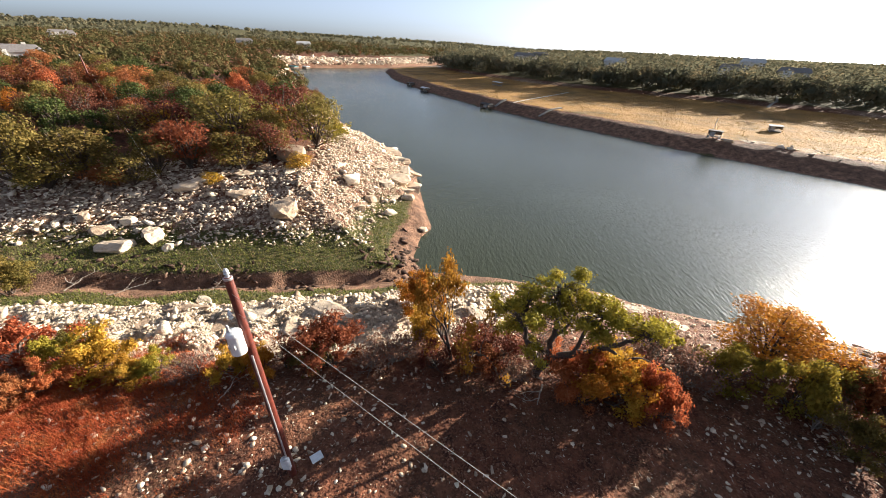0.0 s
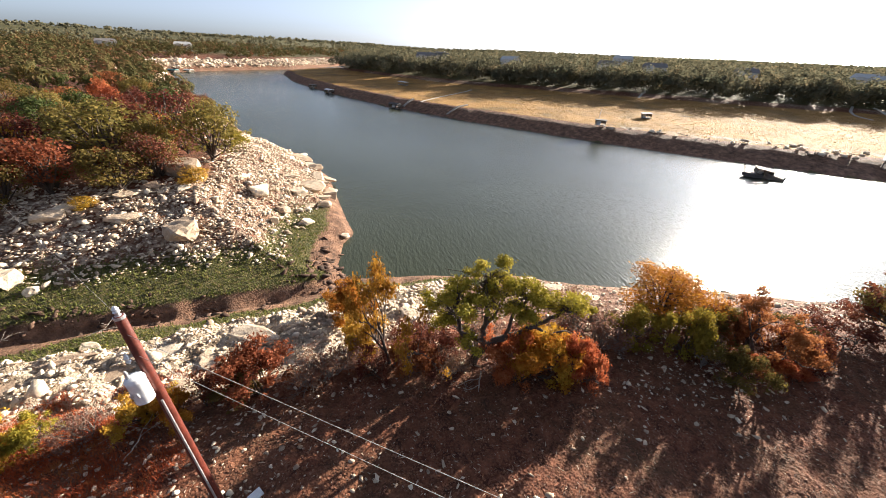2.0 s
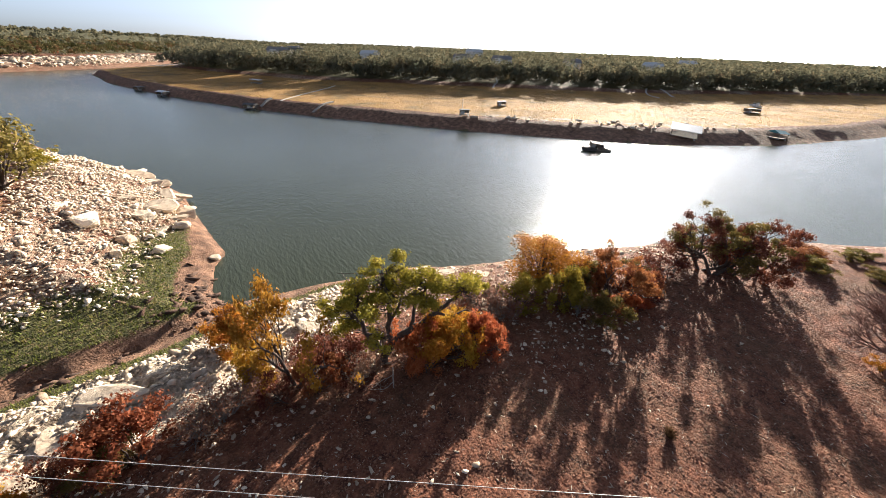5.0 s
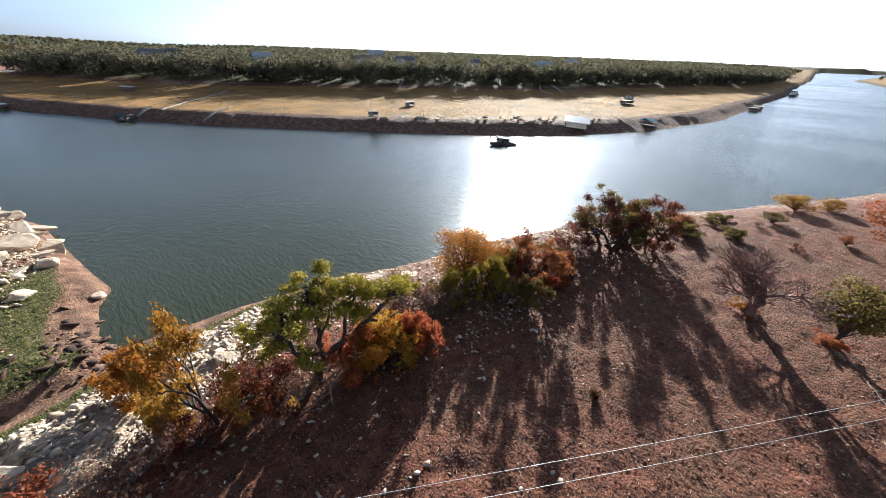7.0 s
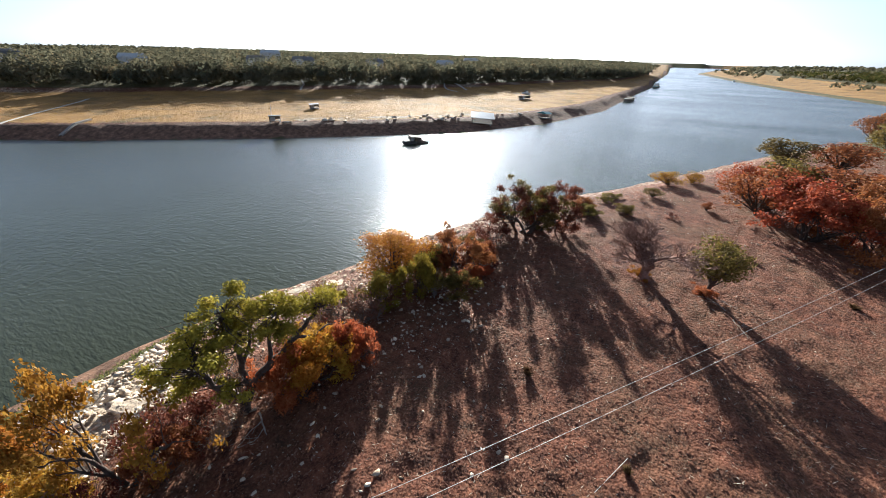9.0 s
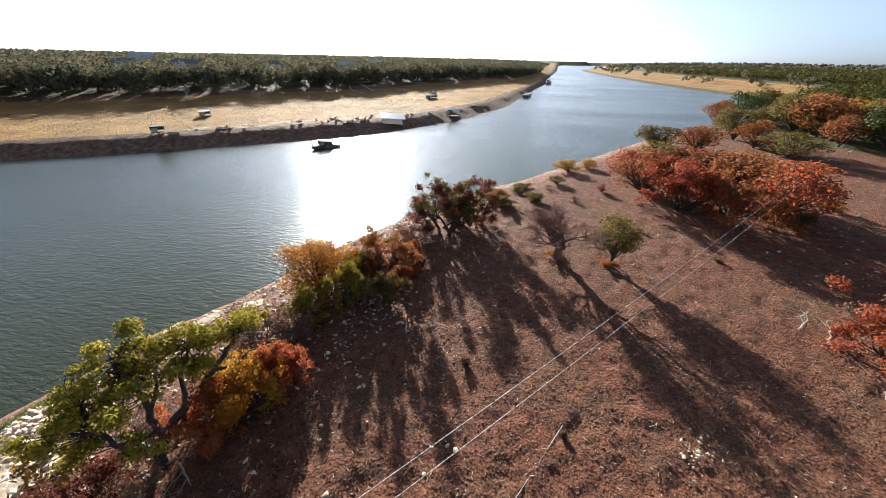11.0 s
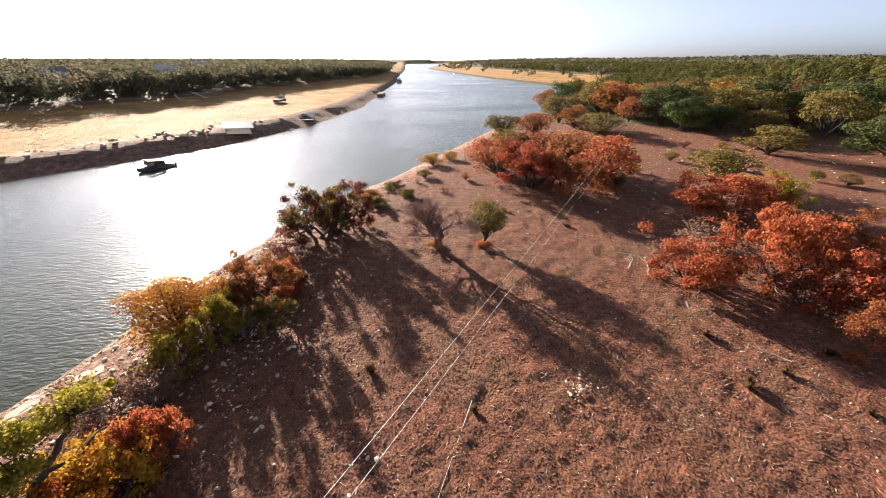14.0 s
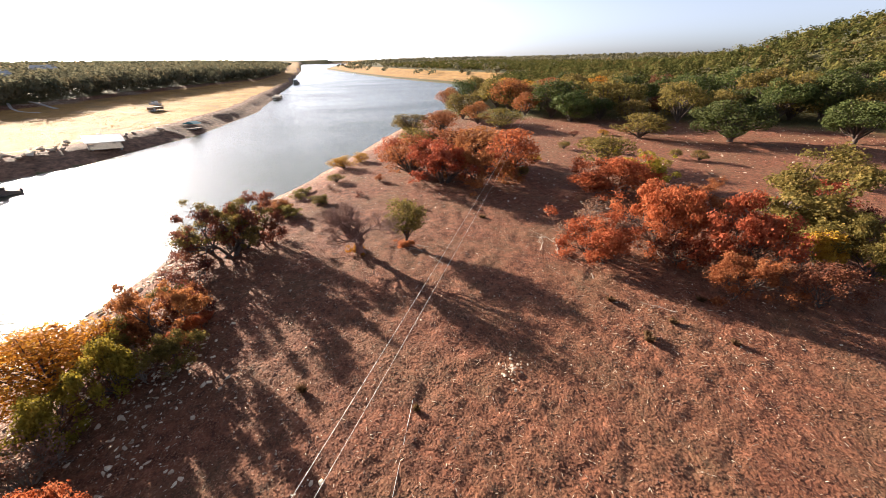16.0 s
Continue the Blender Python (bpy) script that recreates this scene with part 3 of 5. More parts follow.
dome_kind("wood_yellow", 1, colour="yellow", label="yellow-green tree in mixed autumn woodland", **FAR)


def live_oak(x, y):
    """The crooked spreading oak on the bank: limbs reach along the shore, leaves sit in flat clumps."""
    rng = np.random.RandomState(5)
    thing = tagged(new("tree"), "spreading live oak with crooked dark limbs and green clumps", "tree")
    thing.location = (x, y, height(x, y) - 0.05)
    along, away = np.array([0.934, -0.358, 0]), np.array([0.358, 0.934, 0])
    up = np.array([0, 0, 1.0])

    def spot(a, u, d):
        return along * a + away * d + up * u
    limbs = [([(0, -0.3, 0), (0.2, 0.6, 0.1), (0.55, 1.2, 0.1), (1.0, 1.8, 0), (1.5, 2.3, -0.2), (2.2, 2.6, -0.1), (2.8, 3.0, 0), (3.4, 3.3, 0.2), (4.0, 3.9, 0.3), (4.4, 4.4, 0.2)], 0.24),
             ([(0.55, 1.2, 0.1), (0.4, 2.2, 0.3), (0.6, 3.1, 0.6), (0.2, 4.1, 0.7), (0.5, 5.2, 0.6)], 0.16),
             ([(0.2, 0.6, 0.1), (-0.3, 1.7, -0.2), (-0.7, 2.6, -0.5), (-1.0, 3.5, -0.4), (-0.9, 4.6, -0.2)], 0.15),
             ([(2.8, 3.0, 0), (3.5, 2.9, -0.3), (4.1, 3.1, -0.2), (4.8, 2.9, 0)], 0.08),
             ([(1.5, 2.3, -0.1), (1.8, 3.3, 0.4), (2.4, 4.2, 0.6), (2.7, 4.7, 0.5)], 0.11),
             ([(0.4, 2.2, 0.3), (1.1, 3.0, 1.0), (1.5, 4.0, 1.3)], 0.10),
             ([(-0.7, 2.6, -0.5), (-0.2, 3.1, -1.3), (0.3, 3.4, -1.7)], 0.09)]
    clumps = [(-1.2, 4.9, -0.2, 0.75), (-0.4, 5.4, 0.2, 0.8), (0.4, 5.6, 0.5, 0.85), (1.2, 5.2, 0.9, 0.75), (-0.9, 4.1, -0.6, 0.8), (0.1, 4.3, -0.6, 0.85),
              (0.8, 3.9, 0.9, 0.75), (1.5, 4.4, 1.2, 0.7), (-1.5, 3.4, -0.3, 0.65), (3.8, 4.7, -0.2, 0.75), (4.4, 4.6, 0.1, 0.75), (3.2, 4.5, 0.5, 0.7), (2.6, 4.7, 0.6, 0.65), (4.7, 4.1, 0.2, 0.55),
              (0.3, 3.4, -1.6, 0.6), (-0.6, 2.5, 0.4, 0.6), (1.0, 3.0, 1.2, 0.55), (4.0, 4.1, 0.3, 0.55), (2.0, 4.0, 0.3, 0.6),
              (1.9, 5.0, 0.4, 0.7), (1.6, 4.6, -0.3, 0.6), (-1.7, 4.3, 0, 0.7), (-1.8, 3.5, -0.1, 0.6), (-1.5, 2.6, 0.2, 0.5), (-0.3, 3.3, 0.5, 0.7), (0.7, 4.8, -0.2, 0.8)]
    branches, tips = [], []
    for pts, r in limbs:
        p = np.array([spot(*q) for q in pts])
        fine = [p[0]]
        for a, b in zip(p, p[1:]):
            for k in (0.34, 0.67, 1.0):
                fine.append(a + (b - a) * k + rng.normal(0, 0.05, 3) * (k < 1))
        fine = np.array(fine)
        branches.append((fine, r * np.linspace(1, 0.3, len(fine)), 0))
    joints = np.concatenate([b[0] for b in branches])
    for a, u, d, r in clumps:
        c = spot(a, u, d)
        for _ in range(int(16 * r / 0.7)):
            start = joints[np.argsort(np.linalg.norm(joints - c, axis=1))[rng.randint(0, 4)]]
            end = c + rng.normal(0, 1, 3) * r * np.array([0.62, 0.62, 0.34])
            mid = (start + end) / 2 + rng.normal(0, 0.15, 3)
            branches.append((np.array([start, mid, end]), np.array([0.03, 0.018, 0.008]), 2))
            tips += [end, mid * 0.3 + end * 0.7]
    v, f = tubes(branches)
    new("trunk", mesh_from("oak_wood", v, f, BARK, True)).parent = thing
    v, f = leaves(rng, np.array(tips), 46, 0.19, 0.046)
    new("crown", mesh_from("oak_leaves", v, f, LEAF["green"])).parent = thing
    return thing


live_oak(5.35, 13.2)


# placed trees and shrubs: x, y, height, width
for x, y, h, w in [(1.2, 14.1, 6.3, 4.2)]:
    plant("tree_yellow", x, y, h, w)
for x, y, h, w in [(3.6, 13.8, 2.6, 2.7), (22.4, 9.4, 2.3, 2.2), (26.4, 9.8, 2.4, 3.2), (14.0, -39.4, 3.9, 3.7), (16.9, -23.9, 2.6, 3.6), (10.2, -27.9, 3.5, 4.6), (-7.4, 13.6, 1.9, 1.8), (-21.0, 45.4, 4.7, 6.3), (31.4, 7.8, 3.2, 5.9), (0.3, 13.7, 2.2, 2.1), (21.5, 11.7, 2.9, 2.5), (10.4, 12.2, 2.2, 2.3), (8.2, 13.5, 2.3, 2.2), (2.5, 15.3, 2.0, 2.0), (3.8, 13.5, 2.0, 2.1), (61.7, -47.3, 1.1, 2.0), (41.6, -3.3, 0.7, 1.1)]:
    plant("shrub_maroon", x, y, h, w)
for x, y, h, w in [(8.2, 11.7, 3.3, 3.2), (27.3, -1.3, 0.9, 1.4), (-1.0, 20.6, 2.7, 3.0), (-8.2, 12.9, 1.8, 1.6)]:
    plant("shrub_orange", x, y, h, w)
for x, y, h, w in [(10.1, 10.8, 3.2, 2.3), (6.9, 12.1, 3.0, 2.5), (21.4, 8.8, 1.1, 2.1), (20.6, 8.9, 1.5, 2.0), (26.9, -5.4, 0.6, 1.2), (42.8, -14.0, 5.6, 8.7), (42.8, -23.1, 5.9, 7.3), (53.7, -10.5, 4.0, 4.9), (31.1, -31.0, 4.8, 10), (20.1, -18.9, 3.5, 6.2), (20.0, -25.0, 5.4, 6.4), (16.0, -27.7, 6.0, 6.0), (20.3, -45.9, 3.2, 3.9), (-21.1, 13.6, 2.6, 2.5), (-17.6, 11.6, 2.0, 1.7)]:
    plant("shrub_red", x, y, h, w)
for x, y, h, w in [(12.3, 13.9, 3.1, 4.2), (21.2, -20.1, 4.3, 7.4), (14.6, -30.0, 2.9, 3.5), (-11.6, 12.9, 2.0, 2.3), (-3.0, 13.8, 2.1, 2.4), (-1.8, 14.0, 2.0, 2.7), (4.1, 12.6, 1.4, 2.0), (17.3, 10.3, 2.3, 2.4), (11.5, 14.5, 2.1, 2.5), (12.8, 12.8, 2.5, 2.8), (6.1, 14.7, 1.9, 2.4), (45.7, 0.0, 0.7, 1.2)]:
    plant("shrub_twiggy", x, y, h, w)
for x, y, h, w in [(18.5, 14.4, 3.9, 4.5)]:
    plant("tree_orange", x, y, h, w)
for x, y, h, w in [(15.1, 13.0, 2.8, 2.7), (17.2, 11.4, 3.2, 2.7), (34.2, -36.8, 4.6, 6.2), (-18.8, 13.5, 2.2, 2.0), (-13.6, 12.8, 1.4, 1.7), (-17.8, 62.9, 3.2, 4.8), (47.7, -45.2, 1.2, 1.9)]:
    plant("shrub_green", x, y, h, w)
for x, y, h, w in [(9.1, 12.2, 2.9, 2.7), (55.8, -2.6, 1.9, 3.0), (58.2, -5.4, 1.5, 3.9), (13.5, -33.1, 2.9, 2.9), (-16.6, 13.2, 2.5, 2.5), (-9.5, 13.2, 1.9, 1.9), (-24.9, 38.7, 1.2, 2.9), (-17.2, 44.3, 1.8, 3.2), (-0.5, 15.6, 2.3, 2.3), (-14.6, 12.4, 1.4, 1.6), (54.2, -45.8, 1.0, 1.6), (60.9, -53.5, 1.1, 1.7), (47.8, -30.2, 1.2, 1.7)]:
    plant("shrub_yellow", x, y, h, w)
for x, y, h, w in [(20.5, 10.1, 4.2, 3.4), (76.5, -24.9, 4.4, 7.2), (84.1, -36.4, 5.0, 6.7), (102.0, -54.2, 8.7, 10), (-28.6, 41.5, 5.4, 5.0), (-33.8, 36.5, 2.6, 3.4)]:
    plant("tree_rust", x, y, h, w)
for x, y, h, w in [(30.4, 9.1, 5.6, 5.6), (31.6, 7.4, 4.9, 4.4), (77.2, -18.6, 4.1, 7.4), (92.8, -36.2, 6.2, 8.2), (77.0, -38.9, 4.1, 8.5), (55.5, -57.2, 4.5, 9.7), (19.3, -38.4, 7.3, 8.9), (78.4, -73.6, 6.6, 10), (72.1, -83.3, 7.6, 10), (-17.8, 53.6, 7.2, 7.8), (-37.5, 37.1, 5.0, 5.7), (-30.7, 39.3, 4.6, 4.4), (-23.1, 42.3, 4.2, 5.2), (-39.3, 35.4, 4.1, 4.8), (-41.8, 35.2, 6.8, 5.4), (-28.1, 51.7, 6.5, 8.2)]:
    plant("tree_olive", x, y, h, w)
for x, y, h, w in [(33.7, 6.5, 4.6, 4.6), (30.2, 8.2, 5.0, 4.6), (101.6, -59.9, 6.4, 6.0), (-24.7, 58.8, 7.4, 9.7), (-37.3, 51.7, 4.7, 7.5)]:
    plant("tree_maroon", x, y, h, w)
for x, y, h, w in [(23.2, 9.7, 2.0, 2.6), (39.8, 5.9, 1.4, 3.2), (47.7, -11.0, 5.1, 8.1), (40.8, -17.7, 5.8, 8.7), (49.1, -22.8, 5.1, 8.5), (53.4, -19.1, 4.6, 8.8), (23.6, -34.3, 3.5, 4.5), (12.8, -24.6, 3.4, 5.1), (-5.1, 13.8, 2.8, 3.3), (2.1, 13.4, 2.1, 2.3), (19.7, 11.6, 2.7, 2.4), (-18.3, 10.6, 1.8, 1.6), (60.1, -58.5, 1.3, 2.0), (40.0, 5.8, 1.4, 2.6), (46.5, -6.5, 1.0, 1.3)]:
    plant("shrub_rust", x, y, h, w)
for x, y, h, w in [(27.1, -1.9, 5.1, 5.8)]:
    plant("bare", x, y, h, w)
for x, y, h, w in [(27.3, -5.6, 3.9, 3.4)]:
    plant("tree_green", x, y, h, w)
for x, y, h, w in [(37.8, 4.0, 1.2, 2.2), (40.2, 0.8, 1.0, 1.9), (45.5, 3.1, 0.9, 2.8), (48.2, -1.2, 1.1, 2.7), (56.9, -15.2, 4.3, 7.7), (43.0, -39.1, 4.0, 7.9), (14.9, -34.3, 3.7, 5.3), (11.2, -35.1, 4.2, 3.2), (24.6, -56.4, 3.4, 5.5), (-31.6, 22.2, 3.8, 3.4), (-32.1, 37.1, 3.5, 4.1), (19.6, 12.4, 2.5, 1.9), (18.0, 9.0, 2.4, 2.2), (24.4, 11.2, 2.0, 2.2), (19.0, 12.1, 2.7, 3.3), (-5.8, 13.4, 1.7, 1.8), (-20.1, 15.9, 1.4, 1.5), (53.2, -39.1, 1.4, 2.1), (41.4, -24.4, 1.4, 1.7), (41.4, -50.5, 1.4, 1.9), (39.1, -52.6, 1.6, 2.1), (43.5, 3.5, 0.9, 1.8), (41.0, 1.3, 0.9, 1.6)]:
    plant("shrub_olive", x, y, h, w)
for x, y, h, w in [(46.4, -68.3, 6.8, 10), (36.6, -83.0, 6.5, 8.5), (77.8, -58.1, 6.9, 10), (50.4, -98.5, 8.9, 10), (55.1, -92.6, 8.2, 9.7)]:
    plant("cedar", x, y, h, w)


# ---- woods ----
def choose(rng, table):
    r = rng.random() * sum(w for _, w in table)
    for key, w in table:
        r -= w
        if r <= 0:
            return key
    return table[-1][0]


def scatter(seed, n, box, want, gap):
    """Places in a box where want(x, y) holds, no two nearer than gap."""
    rng = np.random.RandomState(seed)
    x, y = rng.uniform(box[0], box[1], n), rng.uniform(box[2], box[3], n)
    ok = want(x, y)
    out, cells = [], {}
    for px, py in zip(x[ok], y[ok]):
        c = (int(px // gap), int(py // gap))
        if all((px - qx) ** 2 + (py - qy) ** 2 > gap * gap for i in (-1, 0, 1) for j in (-1, 0, 1) for qx, qy in cells.get((c[0] + i, c[1] + j), ())):
            cells.setdefault(c, []).append((px, py))
            out.append((px, py))
    return out


CLEARINGS = [(53.0, 268.0), (64.0, 272.0), (69.0, 292.0), (101.1, 239.6), (150, 210), (171, 196), (206, 170), (262, 150), (346, 170), (190, 250), (-122.3, 118.1), (-221, 245), (-180, 380), (-140, 420), (250, 232), (300, 215)]


def by_house(x, y):
    """Open ground round each house and on the river side of it."""
    near = np.zeros(x.shape, bool)
    for hx, hy in CLEARINGS:
        r = math.hypot(hx, hy)
        ux, uy = hx / r, hy / r
        along, across = (x - hx) * ux + (y - hy) * uy, (x - hx) * uy - (y - hy) * ux
        near |= (np.abs(across) < 8) & (along > -30) & (along < 9)
    return near


def off_shore(x, y):
    return line_distance(x, y, NEAR_SHORE)[0], line_distance(x, y, FAR_SHORE)[0], line_distance(x, y, RAVINE)[0]


def bearing(x, y):
    return np.degrees(np.arctan2(x, y))


# wooded spit: mixed autumn trees above the stones
def spit_wood(x, y):
    dn, df, dr = off_shore(x, y)
    north = y > np.interp(x, [p[0] for p in RAVINE[::-1]], [p[1] for p in RAVINE[::-1]])
    return ~in_river(x, y) & north & (np.minimum(dn, dr) > np.interp(y, [78, 98], [18.0, 5.0])) & (np.hypot(x, y) < 130) & (bearing(x, y) > -62) & ((np.hypot(x + 58, y - 100) > 11) & (np.hypot(x + 42, y - 82) > 7))


rng = random.Random(4)
for x, y in scatter(11, 6500, (-120, 0, 30, 135), spit_wood, 3.7):
    d = math.hypot(x, y)
    red = 2.6 if 75 < d < 108 else 0.6
    key = choose(rng, [("wood_olive", 4.4), ("wood_maroon", 2.2), ("wood_cedar", 3.0), ("wood_rust", red), ("wood_red", red * 0.5), ("wood_orange", 0.25), ("wood_yellow", 0.2)])
    h = rng.uniform(2.4, 5.6) * (0.85 if d < 62 else 1.0)
    plant(key, x, y, h, h * rng.uniform(0.8, 1.15), group="wood on the stony spit")


# wooded hillside beyond the field
def hill_wood(x, y):
    dn, df, dr = off_shore(x, y)
    b, r = bearing(x, y), np.hypot(x, y)
    start = np.interp(b, [100, 112, 118, 126, 134, 145, 165], [150, 125, 108, 98, 94, 104, 104])
    return (y < -20) & ~in_river(x, y) & (dn > 8) & (b > 100) & (b < 163) & (r > start) & (r < 150)


for x, y in scatter(12, 5000, (20, 160, -170, -20), hill_wood, 7.0):
    b = bearing(x, y)
    key = choose(rng, [("wood_olive", 4.5 if b < 138 else 2.0), ("wood_cedar", 1.5 if b < 138 else 5), ("wood_orange", 1.0 if b < 132 else 0.1), ("wood_rust", 0.8 if b < 125 else 0.05), ("wood_yellow", 0.2 if b < 135 else 0.05), ("wood_maroon", 0.25)])
    h = rng.uniform(4.5, 9.0)
    plant(key, x, y, h, h * rng.uniform(1.05, 1.45), group="wood at the foot of the hill")


def far_leaf(name, stops, through=0.3):
    n = Nodes(name)
    isl = n.add("NewGeometry").outputs["Random Per Island"]
    patch = n.noise(0.16, 2.0)
    pick = n.maths("ADD", n.maths("MULTIPLY", isl, 0.16), n.grey(patch, 0.25, 0.75, 0.0, 0.84))
    col = n.ramp(pick, stops)
    front, back = n.add("BsdfDiffuse"), n.add("BsdfTranslucent")
    n.link(col, front.inputs["Color"])
    n.link(col, back.inputs["Color"])
    m = n.add("MixShader", Fac=through)
    n.link(front.outputs[0], m.inputs[1])
    n.link(back.outputs[0], m.inputs[2])
    n.link(m.outputs[0], n.out.inputs["Surface"])
    return n.mat


def woods(seed, places, sizes, clumps, card, mat, label):
    """Far woods as one thing: each tree a short trunk and a lumpy crown of leafy sprays."""
    rng = np.random.RandomState(seed)
    p = np.array(places)
    z = land(p[:, 0], p[:, 1])[0]
    vs, fs, base = [], [], 0
    for (x, y), gz in zip(p, z):
        h = rng.uniform(*sizes)
        grow_by = max(1.0, math.hypot(x, y) / 230) ** 0.7
        n = max(24, int(clumps / grow_by ** 2))
        way = rng.normal(0, 1, (n, 3))
        way[:, 2] = np.abs(way[:, 2]) * np.where(rng.rand(n) < 0.75, 1, -1)
        way /= np.linalg.norm(way, axis=1)[:, None]
        lobe = rng.randint(0, 5, n)
        off = np.array([[0, 0, 0.56], [*rng.normal(0, 0.28, 2), rng.uniform(0.36, 0.5)], [*rng.normal(0, 0.3, 2), rng.uniform(0.32, 0.45)], [*rng.normal(0, 0.32, 2), rng.uniform(0.3, 0.55)], [*rng.normal(0, 0.34, 2), rng.uniform(0.25, 0.4)]]) * h
        big = np.array([0.40, 0.32, 0.3, 0.27, 0.27])[lobe][:, None] * h
        c = off[lobe] + way * big * np.array([1, 1, 0.9]) * rng.uniform(0.72, 1.02, n)[:, None]
        c[:, 2] = np.maximum(c[:, 2], 0.2)
        s = card * grow_by * rng.uniform(0.6, 1.3, n)[:, None]
        u = np.cross(way, rng.normal(0, 1, (n, 3)))
        u /= np.linalg.norm(u, axis=1)[:, None] + 1e-9
        v = np.cross(way, u) + 0.25 * rng.normal(0, 1, (n, 3))
        q = np.stack([c - u * s, c - v * s * 0.7, c + u * s, c + v * s * 0.7], 1).reshape(-1, 3) + np.array([x, y, gz])
        vs.append(q)
        fs.append(np.arange(n * 4).reshape(-1, 4) + base)
        base += n * 4
    return tagged(new("far_woods", mesh_from("far_woods", np.concatenate(vs), np.concatenate(fs), mat)), label, "woods", kind="stuff")


# far olive leaves: distance haze is put into the colour, greyer and lighter
HAZED_OLIVE = far_leaf("far_olive_leaves", [(0.1, (0.055, 0.062, 0.042)), (0.4, (0.115, 0.112, 0.072)), (0.66, (0.17, 0.15, 0.09)), (0.92, (0.25, 0.185, 0.10))], 0.45)
HILL_GREEN = far_leaf("hill_leaves", [(0.1, (0.026, 0.036, 0.012)), (0.4, (0.066, 0.07, 0.021)), (0.68, (0.12, 0.105, 0.034)), (0.86, (0.14, 0.09, 0.036)), (0.97, (0.18, 0.075, 0.036))])
SPIT_MIX = far_leaf("far_autumn_leaves", [(0.1, (0.04, 0.046, 0.018)), (0.42, (0.085, 0.08, 0.032)), (0.68, (0.125, 0.085, 0.04)), (0.9, (0.20, 0.07, 0.038))])


def far_bank_wood(x, y):
    dn, df, dr = off_shore(x, y)
    behind = far_flat(x, y)[2]
    keep = np.random.RandomState(3).rand(*x.shape) < np.interp(behind, [0, 30, 120, 420], [1, 0.7, 0.42, 0.2])
    return ~in_river(x, y) & (df < dn) & (behind > -2) & (behind < 420) & keep & ~by_house(x, y)


far_trees = scatter(13, 42000, (-60, 700, 20, 620), far_bank_wood, 5.2)
beyond = far_flat(np.array([p[0] for p in far_trees]), np.array([p[1] for p in far_trees]))[2]
woods(21, [p for p, b in zip(far_trees, beyond) if b < 18], (9.0, 15.0), 560, 0.54, HAZED_OLIVE, "tall olive-brown trees along the far bank's rise")
woods(24, [p for p, b in zip(far_trees, beyond) if b >= 18], (5.0, 9.0), 150, 0.6, HAZED_OLIVE, "olive-brown woods on the far bank's rise")


def left_wood(x, y):
    dn, df, dr = off_shore(x, y)
    r, b = np.hypot(x, y), bearing(x, y)
    keep = np.random.RandomState(5).rand(*x.shape) < np.interp(r, [120, 200, 500], [1, 0.6, 0.25])
    return ~in_river(x, y) & (dn < df) & (dn > np.interp(y, [250, 300], [6, 24])) & (r > 122) & (b > -62) & (b < 20) & keep & ((np.hypot(x + 80, y - 128) > 14)) & ~by_house(x, y)


woods(22, scatter(14, 16000, (-420, 60, 40, 700), left_wood, 5.6), (4.5, 8.5), 260, 0.40, SPIT_MIX, "mixed autumn woods upriver")


def right_wood(x, y):
    dn, df, dr = off_shore(x, y)
    r, b = np.hypot(x, y), bearing(x, y)
    keep = np.random.RandomState(6).rand(*x.shape) < np.interp(r, [150, 250, 700], [1, 0.9, 0.6])
    edge = np.interp(x, [235, 262, 400], [8, 92, 100])
    return ~in_river(x, y) & (dn < df) & (y < 0) & (dn > edge) & (r > 148) & (b > 90) & (b < 165) & keep


woods(23, scatter(15, 30000, (20, 900, -420, 0), right_wood, 6.4), (6.0, 10.0), 300, 0.42, HILL_GREEN, "dark green woods over the hill and downriver")


def ridge_wood(x, y):
    dn, df, dr = off_shore(x, y)
    r, b = np.hypot(x, y), bearing(x, y)
    return ~in_river(x, y) & (r > 430) & (r < 1900) & (np.minimum(dn, df) > 30) & (b > -60) & (b < 162)


ridge = scatter(16, 9000, (-1500, 1900, -1500, 1900), ridge_wood, 11.0)
woods(25, ridge, (7.0, 11.0), 130, 0.8, HAZED_OLIVE, "distant wooded ridges on the horizon")


# trees that were grown but found no place
for kinds_left in KINDS.values():
    for proto in kinds_left:
        if proto.name not in USED:
            for ob in (*proto.children, proto):
                bpy.data.objects.remove(ob)


# ---- stones ----
def stone_mesh(name, seed, flat=0.6):
    """A broken angular block."""
    rng = np.random.RandomState(seed)
    bm = bmesh.new()
    bmesh.ops.create_icosphere(bm, subdivisions=1, radius=1.0)
    cuts = [unit(rng.normal(0, 1, 3)) for _ in range(7)]
    far = rng.uniform(0.32, 0.72, 7)
    for v in bm.verts:
        p = np.array(v.co)
        for n, d in zip(cuts, far):
            over = p @ n - d
            if over > 0:
                p = p - n * over
        v.co = p * (1, rng.uniform(0.95, 1.05), abs(flat))
    me = bpy.data.meshes.new(name)
    bm.to_mesh(me)
    bm.free()
    me.materials.append(LIMESTONE)
    return me


STONES = [stone_mesh("stone", 40 + i, (0.45, 0.6, 0.75)[i % 3]) for i in range(9)]


